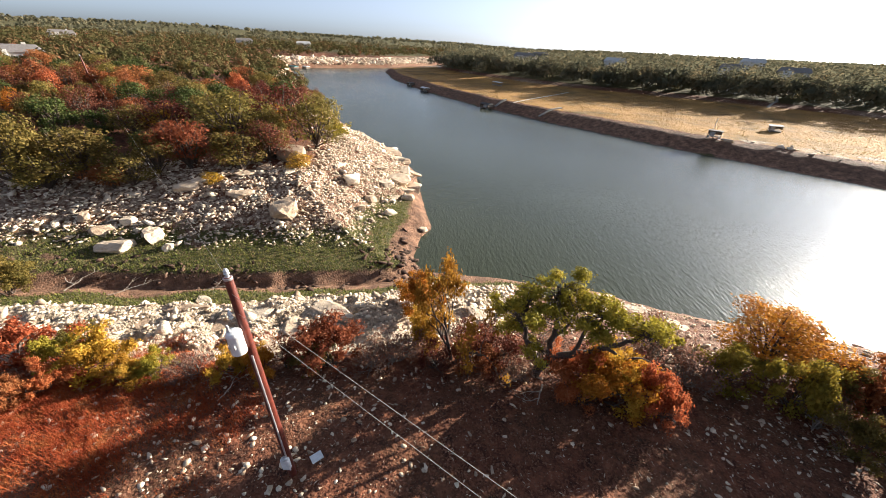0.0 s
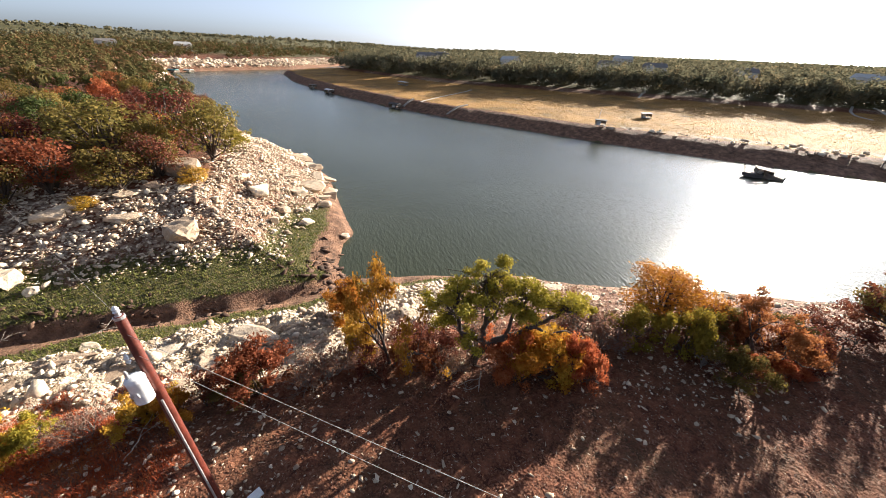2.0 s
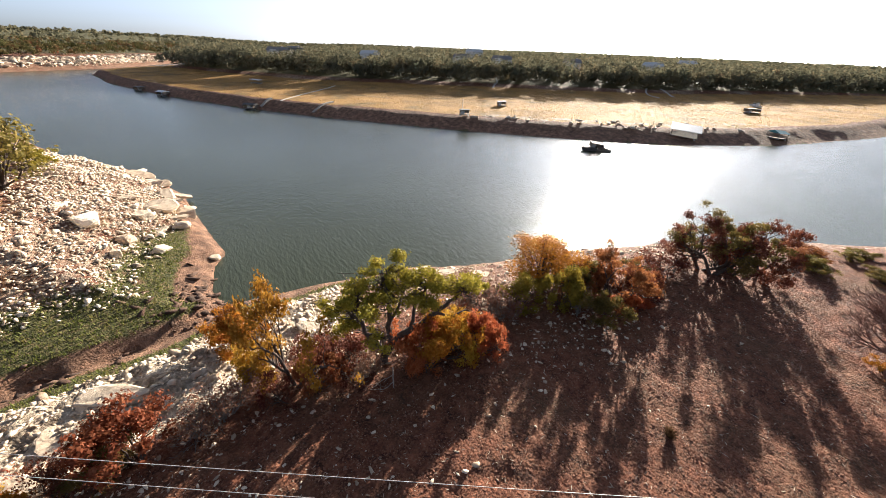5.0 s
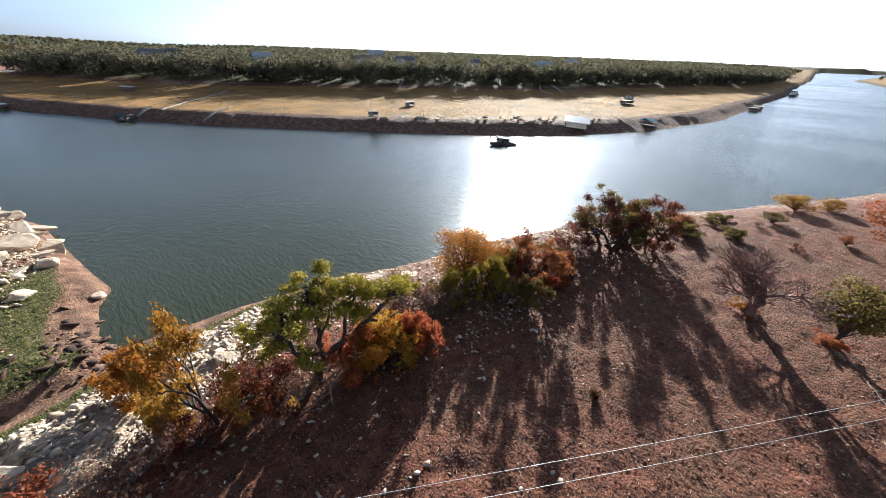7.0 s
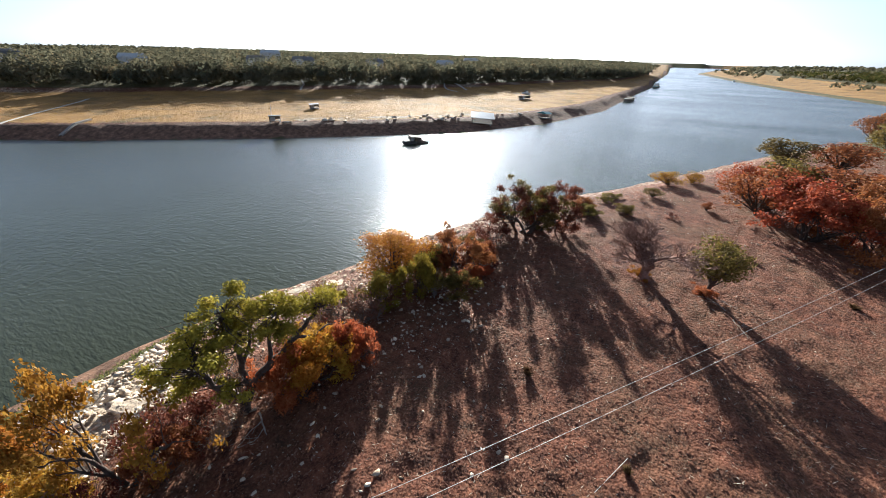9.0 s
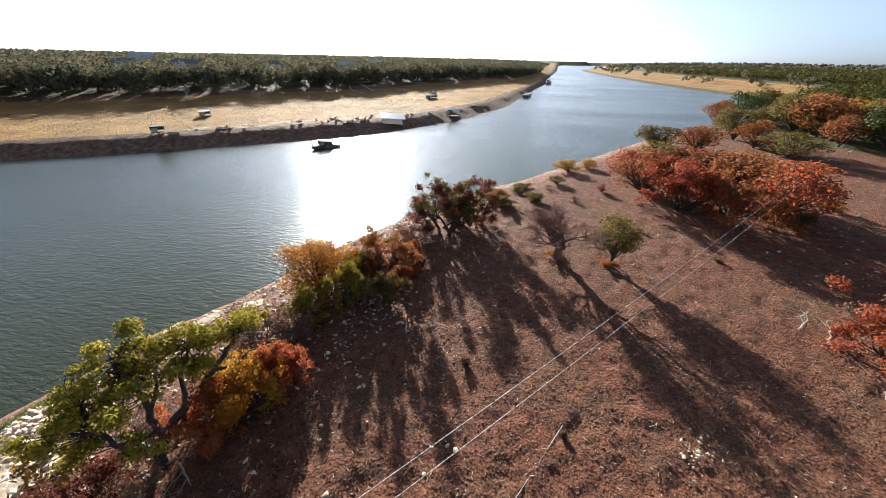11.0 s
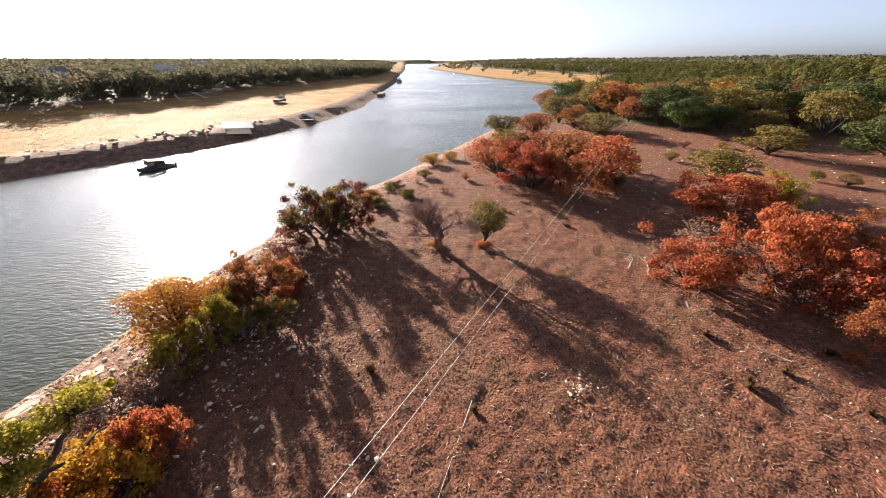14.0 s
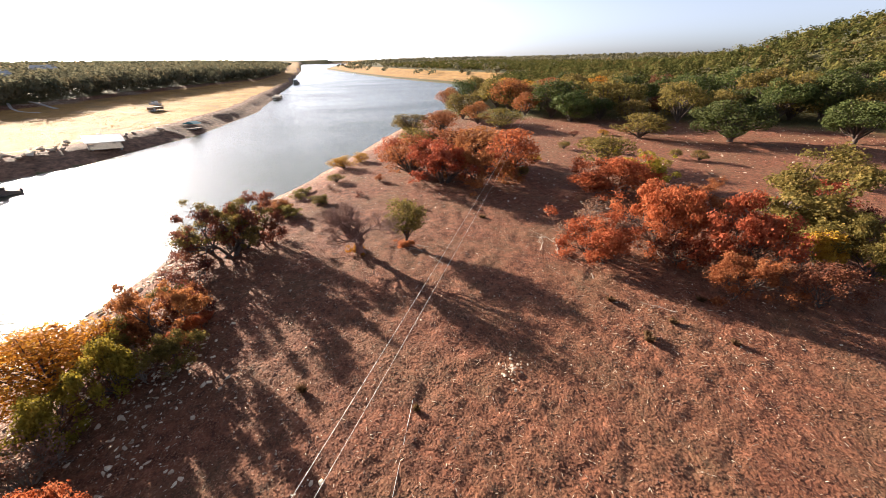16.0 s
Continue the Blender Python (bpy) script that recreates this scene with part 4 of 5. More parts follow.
def stuff_of(name, meshes, spots, label, category, mat, bury=0.25):
    """Many small copies joined in one object. spots: x, y, size."""
    rng = np.random.RandomState(len(spots))
    sp = np.array(spots)
    z = land(sp[:, 0], sp[:, 1])[0]
    shapes = []
    for me in meshes:
        co = np.empty(len(me.vertices) * 3)
        me.vertices.foreach_get("co", co)
        shapes.append((co.reshape(-1, 3), np.array([p.vertices[:] for p in me.polygons])))
    vs, fs, base = [], [], 0
    for (x, y, s), gz in zip(sp, z):
        co, fc = shapes[rng.randint(len(shapes))]
        m = np.array(Euler((rng.normal(0, 0.3), rng.normal(0, 0.3), rng.uniform(0, 6.28))).to_matrix())
        vs.append((co * s * 1.25 * rng.uniform((0.8, 0.6, 0.5), (1.9, 1.2, 1.0))) @ m.T + (x, y, gz + s * bury))
        fs.append(fc + base)
        base += len(co)
    return tagged(new(name, mesh_from(name, np.concatenate(vs), np.concatenate(fs), mat)), label, category, kind="stuff")


def rubble_spots():
    rng = np.random.RandomState(8)
    n = 84000
    x, y = rng.uniform(-60, 8, n), rng.uniform(15, 95, n)
    z, stone, green, straw, clay = land(x, y)
    keep = rng.rand(n) < np.where(y > 24, stone * 1.9, stone * 1.5)
    size = 0.07 + 0.19 * rng.rand(n) ** 1.7 + 0.32 * (rng.rand(n) < 0.05) * rng.rand(n)
    return np.stack([x, y, size * 0.85], 1)[keep & (y > 24)], np.stack([x, y, size * rng.uniform(0.45, 1.0, n)], 1)[keep & (y <= 24)]


north_rubble, shelf_rubble = rubble_spots()
stuff_of("rubble", STONES, north_rubble, "pale broken limestone rubble on the slope", "rubble", LIMESTONE)
order = np.argsort(np.hypot(shelf_rubble[:, 0], shelf_rubble[:, 1]))
near_stones, shelf_rubble = shelf_rubble[order[:280]], shelf_rubble[order[280:]]
stone_turn = random.Random(12)
for i, (x, y, s) in enumerate(near_stones):
    piece = new("stone", STONES[i % len(STONES)])
    piece.parent = bpy.data.objects["ground"]
    piece.matrix_basis = Matrix.LocRotScale((x, y, height(x, y) + s * 0.12), Euler((stone_turn.gauss(0, 0.25), stone_turn.gauss(0, 0.25), stone_turn.uniform(0, 6.28))), (s * stone_turn.uniform(0.8, 1.4), s, s * stone_turn.uniform(0.6, 1.0)))
stuff_of("rubble", STONES, shelf_rubble, "pale broken limestone on the ledge", "rubble", LIMESTONE, 0.1)
rng_b = np.random.RandomState(77)
bank = np.stack([rng_b.uniform(0, 45, 4600), rng_b.uniform(5, 29, 4600), 0.04 + 0.2 * rng_b.rand(4600) ** 3], 1)
near_edge = line_distance(bank[:, 0], bank[:, 1], NEAR_SHORE)[0]
bank = bank[(~in_river(bank[:, 0], bank[:, 1])) & (near_edge > 3) & (near_edge < np.interp(bank[:, 0], [5, 30], [17, 10.5]))]
stuff_of("rubble", STONES, bank, "loose limestone under the bank's shrubs", "rubble", LIMESTONE, 0.1)
rng_c = np.random.RandomState(55)
bluff = np.stack([rng_c.uniform(-150, 0, 16000), rng_c.uniform(200, 470, 16000), 0.4 + 1.5 * rng_c.rand(16000) ** 3], 1)
bluff_near, bluff_far = line_distance(bluff[:, 0], bluff[:, 1], NEAR_SHORE)[0], line_distance(bluff[:, 0], bluff[:, 1], FAR_SHORE)[0]
bluff = bluff[~in_river(bluff[:, 0], bluff[:, 1]) & (bluff_near < bluff_far) & (bluff_near > 3) & (bluff_near < 22)]
stuff_of("rubble", STONES, bluff, "pale limestone blocks on the bluff upriver", "rubble", LIMESTONE, 0.1)


# ---- field litter: leaves, wood chips, sticks, tufts ----
def litter(n, seed, size, long, box, keep, mat, name, label, up=0.006):
    rng = np.random.RandomState(seed)
    x, y = rng.uniform(box[0], box[1], n), rng.uniform(box[2], box[3], n)
    ok = keep(x, y, rng)
    x, y = x[ok], y[ok]
    z = land(x, y)[0]
    n = len(x)
    a = rng.uniform(0, 6.283, n)
    s = size * rng.uniform(0.5, 1.5, n)
    u = np.stack([np.cos(a), np.sin(a), rng.normal(0, 0.12, n)], 1) * (s * long)[:, None]
    v = np.stack([-np.sin(a), np.cos(a), rng.normal(0, 0.2, n)], 1) * s[:, None]
    w = np.stack([0 * a, 0 * a, s * 0.2], 1)
    c = np.stack([x, y, z + up + s * 0.1], 1)
    quad = np.stack([c - u, c - v * 0.8 + w, c + u, c + v * 0.8 + w * 0.3], 1).reshape(-1, 3)
    return tagged(new(name, mesh_from(name, quad, np.arange(n * 4).reshape(-1, 4), mat)), label, "litter", kind="stuff")


def on_field(x, y, rng):
    z, stone, green, straw, clay = land(x, y)
    r = np.hypot(x, y)
    return ~in_river(x, y) & (stone < 0.5) & (clay < 0.3) & (rng.rand(len(x)) < np.interp(r, [8, 20, 45, 60], [1, 0.8, 0.25, 0.05])) & (z > -3)


LITTER = leaf_mat("dead_leaves", [(0.10, 0.045, 0.028), (0.24, 0.11, 0.065), (0.40, 0.22, 0.14)], 0.3)
CHIP = leaf_mat("pale_wood_chips", [(0.24, 0.15, 0.10), (0.44, 0.33, 0.24), (0.60, 0.50, 0.40)], 0.05)
litter(260000, 31, 0.034, 1.3, (-30, 60, -50, 16), on_field, LITTER, "leaf_litter", "brown dead leaves strewn over the field")
litter(80000, 35, 0.05, 1.3, (-28, 45, -38, 16), on_field, LITTER, "leaf_litter", "curled brown leaves and clods strewn over the field")
litter(22000, 32, 0.022, 4.0, (-30, 55, -45, 16), on_field, CHIP, "wood_chips", "pale wood chips and splinters on the field")




def by_clumps(x, y, rng):
    near = np.exp(-((x - 21) / 6.0) ** 2 - ((y + 17) / 6.0) ** 2) + np.exp(-((x - 44) / 8.0) ** 2 - ((y + 14) / 5.0) ** 2) + np.exp(-((x - 26) / 3.0) ** 2 - ((y + 7) / 2.0) ** 2) + np.exp(-((x - 11) / 4.0) ** 2 - ((y + 17) / 5.0) ** 2) + 0.05
    return ~in_river(x, y) & (rng.rand(len(x)) < near)


litter(14000, 33, 0.016, 11.0, (4, 60, -40, 6), by_clumps, CHIP, "fallen_twigs", "pale fallen twigs strewn round the shrubs")


def grass(n, seed, box, tall, label, mat):
    """Blades where the ground is green."""
    rng = np.random.RandomState(seed)
    x, y = rng.uniform(box[0], box[1], n), rng.uniform(box[2], box[3], n)
    z, stone, green, straw, clay = land(x, y)
    ok = rng.rand(n) < green
    x, y, z = x[ok], y[ok], z[ok]
    n = len(x)
    a = rng.uniform(0, 6.283, n)
    h = tall * rng.uniform(0.4, 1.3, n)
    root = np.stack([x, y, z - 0.02], 1)
    side = np.stack([-np.sin(a), np.cos(a), 0 * a], 1) * (0.018 + 0.05 * rng.rand(n))[:, None]
    tip = root + np.stack([np.cos(a) * h * 0.5, np.sin(a) * h * 0.5, h], 1)
    v = np.stack([root - side, root + side, tip], 1).reshape(-1, 3)
    return tagged(new("grass", mesh_from("grass", v, np.arange(n * 3).reshape(-1, 3), mat)), label, "grass", kind="stuff")


GRASS = leaf_mat("grass_blades", [(0.05, 0.065, 0.014), (0.13, 0.14, 0.03), (0.28, 0.22, 0.08)], 0.4)
grass(90000, 34, (-45, 22, 14, 50), 0.22, "short green and straw-coloured grass along the ravine", GRASS)
# dry red grass, with the red tint of lens flare put into its colour
FLARED_RUST = leaf_mat("rusty_grass_blades", [(0.24, 0.042, 0.022), (0.40, 0.085, 0.035), (0.44, 0.19, 0.07)], 0.4)


def rusty_grass(n, seed, label):
    """Tufted dry red and straw-coloured grass where the field meets the ledge; the red includes lens-flare tint."""
    rng = np.random.RandomState(seed)
    mid = np.stack([rng.uniform(-27, -7.5, 620), rng.uniform(4.5, 16.5, 620)], 1)
    mid = mid[(rng.rand(620) < np.exp(-((mid[:, 0] + 16) / 5.5) ** 2 - ((mid[:, 1] - 10.5) / 4.2) ** 2) + 0.05)]
    c = mid[rng.randint(0, len(mid), n)] + rng.normal(0, 0.45, (n, 2))
    z = land(c[:, 0], c[:, 1])[0]
    a, h = rng.uniform(0, 6.283, n), rng.uniform(0.05, 0.26, n)
    root = np.stack([c[:, 0], c[:, 1], z - 0.02], 1)
    side = np.stack([-np.sin(a), np.cos(a), 0 * a], 1) * (0.008 + 0.014 * rng.rand(n))[:, None]
    tip = root + np.stack([np.cos(a) * h * 0.55, np.sin(a) * h * 0.55, h], 1)
    v = np.stack([root - side, root + side, tip], 1).reshape(-1, 3)
    return tagged(new("grass", mesh_from("rusty_grass", v, np.arange(n * 3).reshape(-1, 3), FLARED_RUST)), label, "grass", kind="stuff")


rusty_grass(80000, 61, "rust-red and straw-coloured dry grass above the ledge, with flare tint")


STRAW = leaf_mat("straw_blades", [(0.14, 0.088, 0.026), (0.27, 0.155, 0.04), (0.36, 0.22, 0.065)], 0.5)


def straw_grass(n, seed, box, tall, label):
    """Dry grass standing on the lake bed."""
    rng = np.random.RandomState(seed)
    x, y = rng.uniform(box[0], box[1], n), rng.uniform(box[2], box[3], n)
    z, stone, green, straw, clay = land(x, y)
    ok = (rng.rand(n) < straw - stone) & (ripple(x, y, 26, 63) + 0.5 * ripple(x, y, 6, 64) > -0.45)
    x, y, z = x[ok], y[ok], z[ok]
    n = len(x)
    a, h = rng.uniform(0, 6.283, n), tall * rng.uniform(0.35, 1.2, n)
    root = np.stack([x, y, z - 0.03], 1)
    side = np.stack([-np.sin(a), np.cos(a), 0 * a], 1) * (h * rng.uniform(0.4, 0.9, n))[:, None]
    tip = root + np.stack([rng.normal(0, 0.3, n) * h, rng.normal(0, 0.3, n) * h, h], 1)
    v = np.stack([root - side, root + side, tip + side * 0.35, tip - side * 0.5], 1).reshape(-1, 3)
    return tagged(new("grass", mesh_from("straw_grass", v, np.arange(n * 4).reshape(-1, 4), STRAW)), label, "grass", kind="stuff")


straw_grass(170000, 62, (-30, 330, 25, 330), 0.16, "dry straw-coloured grass on the far bank's flat")


# ---- utility pole ----
WOOD = plain("pole_wood", (0.125, 0.024, 0.013), 0.5, 0, 10, 0.4, 0.006)
GALV = plain("galvanised_steel", (0.55, 0.56, 0.57), 0.35, 0.6, 10, 0.2, 0.002)
WHITE = plain("white_enamel", (0.72, 0.73, 0.74), 0.35, 0, 8, 0.15, 0.002)
BLACK = plain("black_rubber", (0.02, 0.02, 0.02), 0.6, 0, 8, 0.3, 0.002)


def part(name, bm, mat, parent, label="", smooth=True):
    me = bpy.data.meshes.new(name)
    bm.to_mesh(me)
    bm.free()
    me.materials.append(mat)
    if smooth:
        me.shade_smooth()
        me.set_sharp_from_angle(angle=radians(35))
    ob = new(name, me)
    ob.parent = parent
    return tagged(ob, label)


def lathe(profile, sides=16, at=(0, 0, 0)):
    """A turned shape from (radius, height) pairs."""
    bm = bmesh.new()
    rings = [[bm.verts.new((at[0] + r * math.cos(6.28319 * i / sides), at[1] + r * math.sin(6.28319 * i / sides), at[2] + z)) for i in range(sides)] for r, z in profile]
    for a, b in zip(rings, rings[1:]):
        for i in range(sides):
            bm.faces.new((a[i], a[(i + 1) % sides], b[(i + 1) % sides], b[i]))
    bm.faces.new(rings[0][::-1])
    bm.faces.new(rings[-1])
    return bm


def block(sx, sy, sz, at=(0, 0, 0), bevel=0.01, turn=(0, 0, 0)):
    bm = bmesh.new()
    bmesh.ops.create_cube(bm, size=1.0, matrix=Matrix.LocRotScale(at, Euler([radians(a) for a in turn]), (sx, sy, sz)))
    if bevel:
        bmesh.ops.bevel(bm, geom=bm.edges[:], offset=bevel, segments=2, affect="EDGES")
    return bm


def rod(a, b, radius, sides=8, sag=0.0, steps=1):
    """A round bar, wire or limb from a to b."""
    bm = bmesh.new()
    a, b = Vector(a), Vector(b)
    pts = [a.lerp(b, i / steps) - Vector((0, 0, sag * 4 * (i / steps) * (1 - i / steps))) for i in range(steps + 1)]
    w = (b - a).normalized()
    u = w.cross(Vector((0, 0, 1)) if abs(w.z) < 0.9 else Vector((1, 0, 0))).normalized()
    v = w.cross(u)
    rings = [[bm.verts.new(p + radius * (math.cos(6.28319 * i / sides) * u + math.sin(6.28319 * i / sides) * v)) for i in range(sides)] for p in pts]
    for r, s in zip(rings, rings[1:]):
        for i in range(sides):
            bm.faces.new((r[i], r[(i + 1) % sides], s[(i + 1) % sides], s[i]))
    bm.faces.new(rings[0][::-1])
    bm.faces.new(rings[-1])
    bmesh.ops.recalc_face_normals(bm, faces=bm.faces[:])
    return bm


def utility_pole(x, y, tall):
    pole = tagged(new("utility_pole"), "red-brown wooden utility pole with a grey transformer", "utility pole")
    pole.matrix_basis = Matrix.LocRotScale((x, y, height(x, y)), Euler((0, radians(-2.2), 0)), None)
    part("shaft", lathe([(0.15, -0.3), (0.14, 0), (0.125, tall * 0.5), (0.11, tall - 0.05), (0.095, tall)], 18), WOOD, pole)
    can = part("transformer", lathe([(0.17, 0), (0.20, 0.02), (0.20, 0.62), (0.21, 0.64), (0.21, 0.69), (0.17, 0.76), (0.07, 0.80)], 24, (-0.13, -0.31, tall - 2.3)), WHITE, pole, "light grey round transformer tank")
    part("bushing", lathe([(0.05, 0), (0.035, 0.05), (0.05, 0.09), (0.03, 0.14), (0.04, 0.2), (0.015, 0.26)], 12, (-0.20, -0.36, tall - 1.55)), GALV, can)
    part("bracket", block(0.10, 0.26, 0.08, (-0.06, -0.14, tall - 1.9)), GALV, pole)
    part("bracket", block(0.10, 0.26, 0.08, (-0.06, -0.14, tall - 2.2)), GALV, pole)
    part("pole_cap", lathe([(0.115, 0), (0.115, 0.06), (0.05, 0.09), (0.05, 0.16), (0.075, 0.18), (0.05, 0.22), (0.07, 0.25), (0.03, 0.32)], 14, (0, 0, tall - 0.08)), GALV, pole, "white insulator cap")
    part("bushing", lathe([(0.03, 0), (0.02, 0.04), (0.03, 0.07), (0.012, 0.12)], 10, (-0.22, -0.52, tall - 2.0)), GALV, can)
    part("bushing", lathe([(0.03, 0), (0.02, 0.04), (0.03, 0.07), (0.012, 0.12)], 10, (-0.08, -0.53, tall - 2.0)), GALV, can)
    part("lug", block(0.34, 0.06, 0.05, (-0.13, -0.31, tall - 1.8), 0.01), GALV, can)
    part("arrester", lathe([(0.05, 0), (0.07, 0.05), (0.05, 0.1), (0.07, 0.15), (0.05, 0.2), (0.02, 0.28)], 12, (-0.17, -0.14, tall - 1.25)), GALV, pole)
    part("conduit", rod((0.06, -0.16, 0.5), (0.05, -0.145, tall - 2.6), 0.03), GALV, pole, "pale conduit down the shaft")
    part("meter_box", block(0.28, 0.16, 0.55, (0.02, -0.22, 1.0), 0.02), WHITE, pole, "white meter box low on the pole")
    part("meter_dial", lathe([(0.09, 0), (0.09, 0.07), (0.06, 0.1)], 16, (0.02, -0.25, 1.28)), GALV, pole)
    return pole


utility_pole(-4.88, 7.72, 8.72)


CABLE = plain("aluminium_cable", (0.40, 0.38, 0.36), 0.5, 0.3, 10, 0.15, 0.001)


def line_pole(x, y, tall, lean=0):
    pole = tagged(new("utility_pole"), "weathered brown utility pole standing among the trees", "utility pole")
    pole.matrix_basis = Matrix.LocRotScale((x, y, height(x, y)), Euler((0, radians(lean), 0)), None)
    part("shaft", lathe([(0.16, -0.3), (0.15, 0), (0.11, tall)], 12), WOOD, pole)
    part("insulator", lathe([(0.05, 0), (0.08, 0.08), (0.05, 0.14), (0.07, 0.2), (0.02, 0.3)], 10, (0, 0, tall)), GALV, pole)
    return pole


def cable(a, b, sag, radius, label):
    bm = rod(a, b, radius, 5, sag, 60)
    me = bpy.data.meshes.new("overhead_cable")
    bm.to_mesh(me)
    bm.free()
    me.materials.append(CABLE)
    me.shade_smooth()
    return tagged(new("overhead_cable", me), label, "cable", "overhead cables")


line_pole(105.5, -65.1, 7.2)
line_pole(-62.5, 71.6, 6.5, -4)
cable((-5.2, 7.65, 8.15), (105.5, -65.1, 7.2), 2.3, 0.0055, "thin pale overhead cable from the pole")
cable((-5.17, 7.65, 7.5), (105.5, -65.1, 6.2), 2.7, 0.0055, "thin pale overhead cable from the pole")
cable((11.6, -2.15, height(11.6, -2.15) + 0.04), (4.8, 0.9, height(4.8, 0.9) + 0.04), 0, 0.012, "pale cable lying on the field")
cable((-5.24, 7.7, 8.7), (-62.5, 71.6, 9.3), 1.2, 0.003, "thin overhead cable across the ravine")


# ---- boulders, slabs, driftwood ----
def boulder(x, y, h, w, seed, flat=False):
    bm = bmesh.new()
    rng = np.random.RandomState(seed)
    bmesh.ops.create_icosphere(bm, subdivisions=3, radius=1.0)
    cuts = [unit(rng.normal(0, 1, 3) * (1, 1, 0.7)) for _ in range(9)] + [np.array([0, 0, 1.0])]
    far = np.append(rng.uniform(0.5, 0.8, 9), 0.42 if flat else 0.62)
    for v in bm.verts:
        p = np.array(v.co)
        for n, d in zip(cuts, far):
            over = p @ n - d
            if over > 0:
                p = p - n * over * 0.95
        p = p + unit(p) * (0.22 if flat else 0.07) * noise.noise(Vector(p * 3.1 + seed)) + unit(p) * (0.1 if flat else 0.03) * noise.noise(Vector(p * 7.7 + seed))
        v.co = p
    me = bpy.data.meshes.new("boulder")
    bm.to_mesh(me)
    bm.free()
    me.materials.append(LIMESTONE)
    ob = new("boulder", me)
    ob.matrix_basis = Matrix.LocRotScale((x, y, height(x, y) + h * 0.08), Euler((rng.normal(0, 0.05 if flat else 0.12), rng.normal(0, 0.05 if flat else 0.12), rng.uniform(0, 6.28))), (w * (1.15 if flat else 0.72), w * rng.uniform(0.45, 0.7), h * (0.36 if flat else 1.0)))
    if flat:
        return tagged(ob, "flat pale limestone slab among broken stones", "rock slab", "limestone slabs")
    return tagged(ob, "big pale limestone boulder among the rubble", "boulder", "boulders on the slope")


for i, (x, y, h, w) in enumerate([(-31.3, 31.0, 0.7, 1.7), (-30.0, 32.3, 0.7, 1.2), (-26.8, 30.9, 1.1, 2.0), (-28.6, 29.0, 0.9, 2.6), (-15.8, 35.4, 1.6, 2.8),
                                  (-11.0, 45.8, 1.0, 2.2), (-7.2, 48.3, 0.8, 1.7), (-6.1, 51.8, 1.2, 3.5), (-3.6, 52.0, 1.0, 2.4), (-8.4, 44.0, 0.9, 1.3), (-21.3, 37.4, 0.6, 2.1),
                                  (-19.0, 46.8, 2.3, 3.7), (-1.4, 39.9, 0.5, 1.1), (-20.7, 42.9, 0.8, 2.0), (-8.9, 40.3, 0.8, 0.9), (-5.7, 41.7, 0.7, 1.4), (-27.1, 37.7, 0.6, 2.2), (-33.8, 32.1, 0.7, 1.1),
                                  (-35.5, 30.9, 0.6, 0.9), (-24.5, 29.5, 0.6, 0.9), (-5.2, 58.5, 0.9, 2.6), (-6.5, 64.0, 0.8, 2.8), (-9.0, 70.0, 0.9, 3.0), (-4.0, 47.6, 0.7, 2.0)]):
    boulder(x, y, h, w, 100 + i)
for i, (x, y, h, w) in enumerate([(-16.8, 19.8, 0.5, 2.5), (-15.8, 16.7, 0.5, 2.4), (-18.5, 18.0, 0.4, 1.8), (-7.1, 19.7, 1.0, 3.4), (-4.9, 20.2, 0.5, 2.4), (-13.2, 18.1, 0.4, 2.1), (-8.7, 17.8, 0.6, 2.2),
                                  (-2.9, 19.7, 0.5, 2.0), (-2.1, 16.7, 0.5, 1.5), (-17.3, 22.0, 0.5, 1.6), (-23.5, 20.0, 0.4, 1.6), (-11.9, 19.1, 0.5, 2.2), (-21.4, 16.2, 0.4, 1.5), (-6.9, 16.7, 0.4, 1.7), (-9.0, 15.2, 0.5, 1.4),
                                  (9.5, 22.0, 0.8, 2.2), (12.5, 21.0, 0.7, 2.0), (15.5, 22.0, 0.7, 1.8), (6.5, 21.0, 0.5, 2.0), (3.0, 20.0, 0.5, 1.8), (17.5, 19.5, 0.6, 1.9), (13.8, 24.0, 0.7, 2.2)]):
    if i % 3 != 1 or i > 14:
        boulder(x, y, h * 0.8, w * 0.55, 200 + i, True)
for i, (x, y, h, w) in enumerate([(-4.6, 49.5, 0.9, 2.2), (-5.8, 46.5, 0.8, 1.8), (-3.4, 54.6, 1.0, 2.6), (-5.0, 56.8, 0.9, 2.4), (-4.4, 60.6, 1.0, 2.8), (-7.4, 60.8, 0.9, 2.2), (-7.2, 67.0, 1.0, 3.0), (-9.6, 73.0, 1.0, 3.2), (-8.6, 52.6, 0.8, 2.0),
                                  (-22.0, 41.2, 0.9, 2.4), (-17.5, 42.6, 0.8, 2.2), (-26.0, 38.9, 0.8, 2.2), (-13.0, 47.8, 0.8, 2.0)]):
    boulder(x, y, h, w * 0.6, 260 + i, True)
DRIFT = plain("bleached_wood", (0.42, 0.35, 0.28), 0.85, 0, 9, 0.35, 0.01)


def dead_branch(x, y, size, seed, turn):
    rng = np.random.RandomState(seed)
    br, tips = [], []
    a = radians(turn)
    grow(rng, np.zeros(3), unit(np.array([math.cos(a), math.sin(a), 0.25])), size, 0.035 * size, 0, 3, 0.6, -0.02, br, tips, (2, 3), 0.2)
    v, f = tubes(br, 0.012)
    v[:, 2] = np.abs(v[:, 2] * 0.22) + 0.02
    ob = new("dead_branch", mesh_from("dead_branch", v, f, DRIFT, True))
    ob.location = (x, y, height(x, y))
    return tagged(ob, "bleached dead branch lying on the ground", "driftwood", "dead branches")


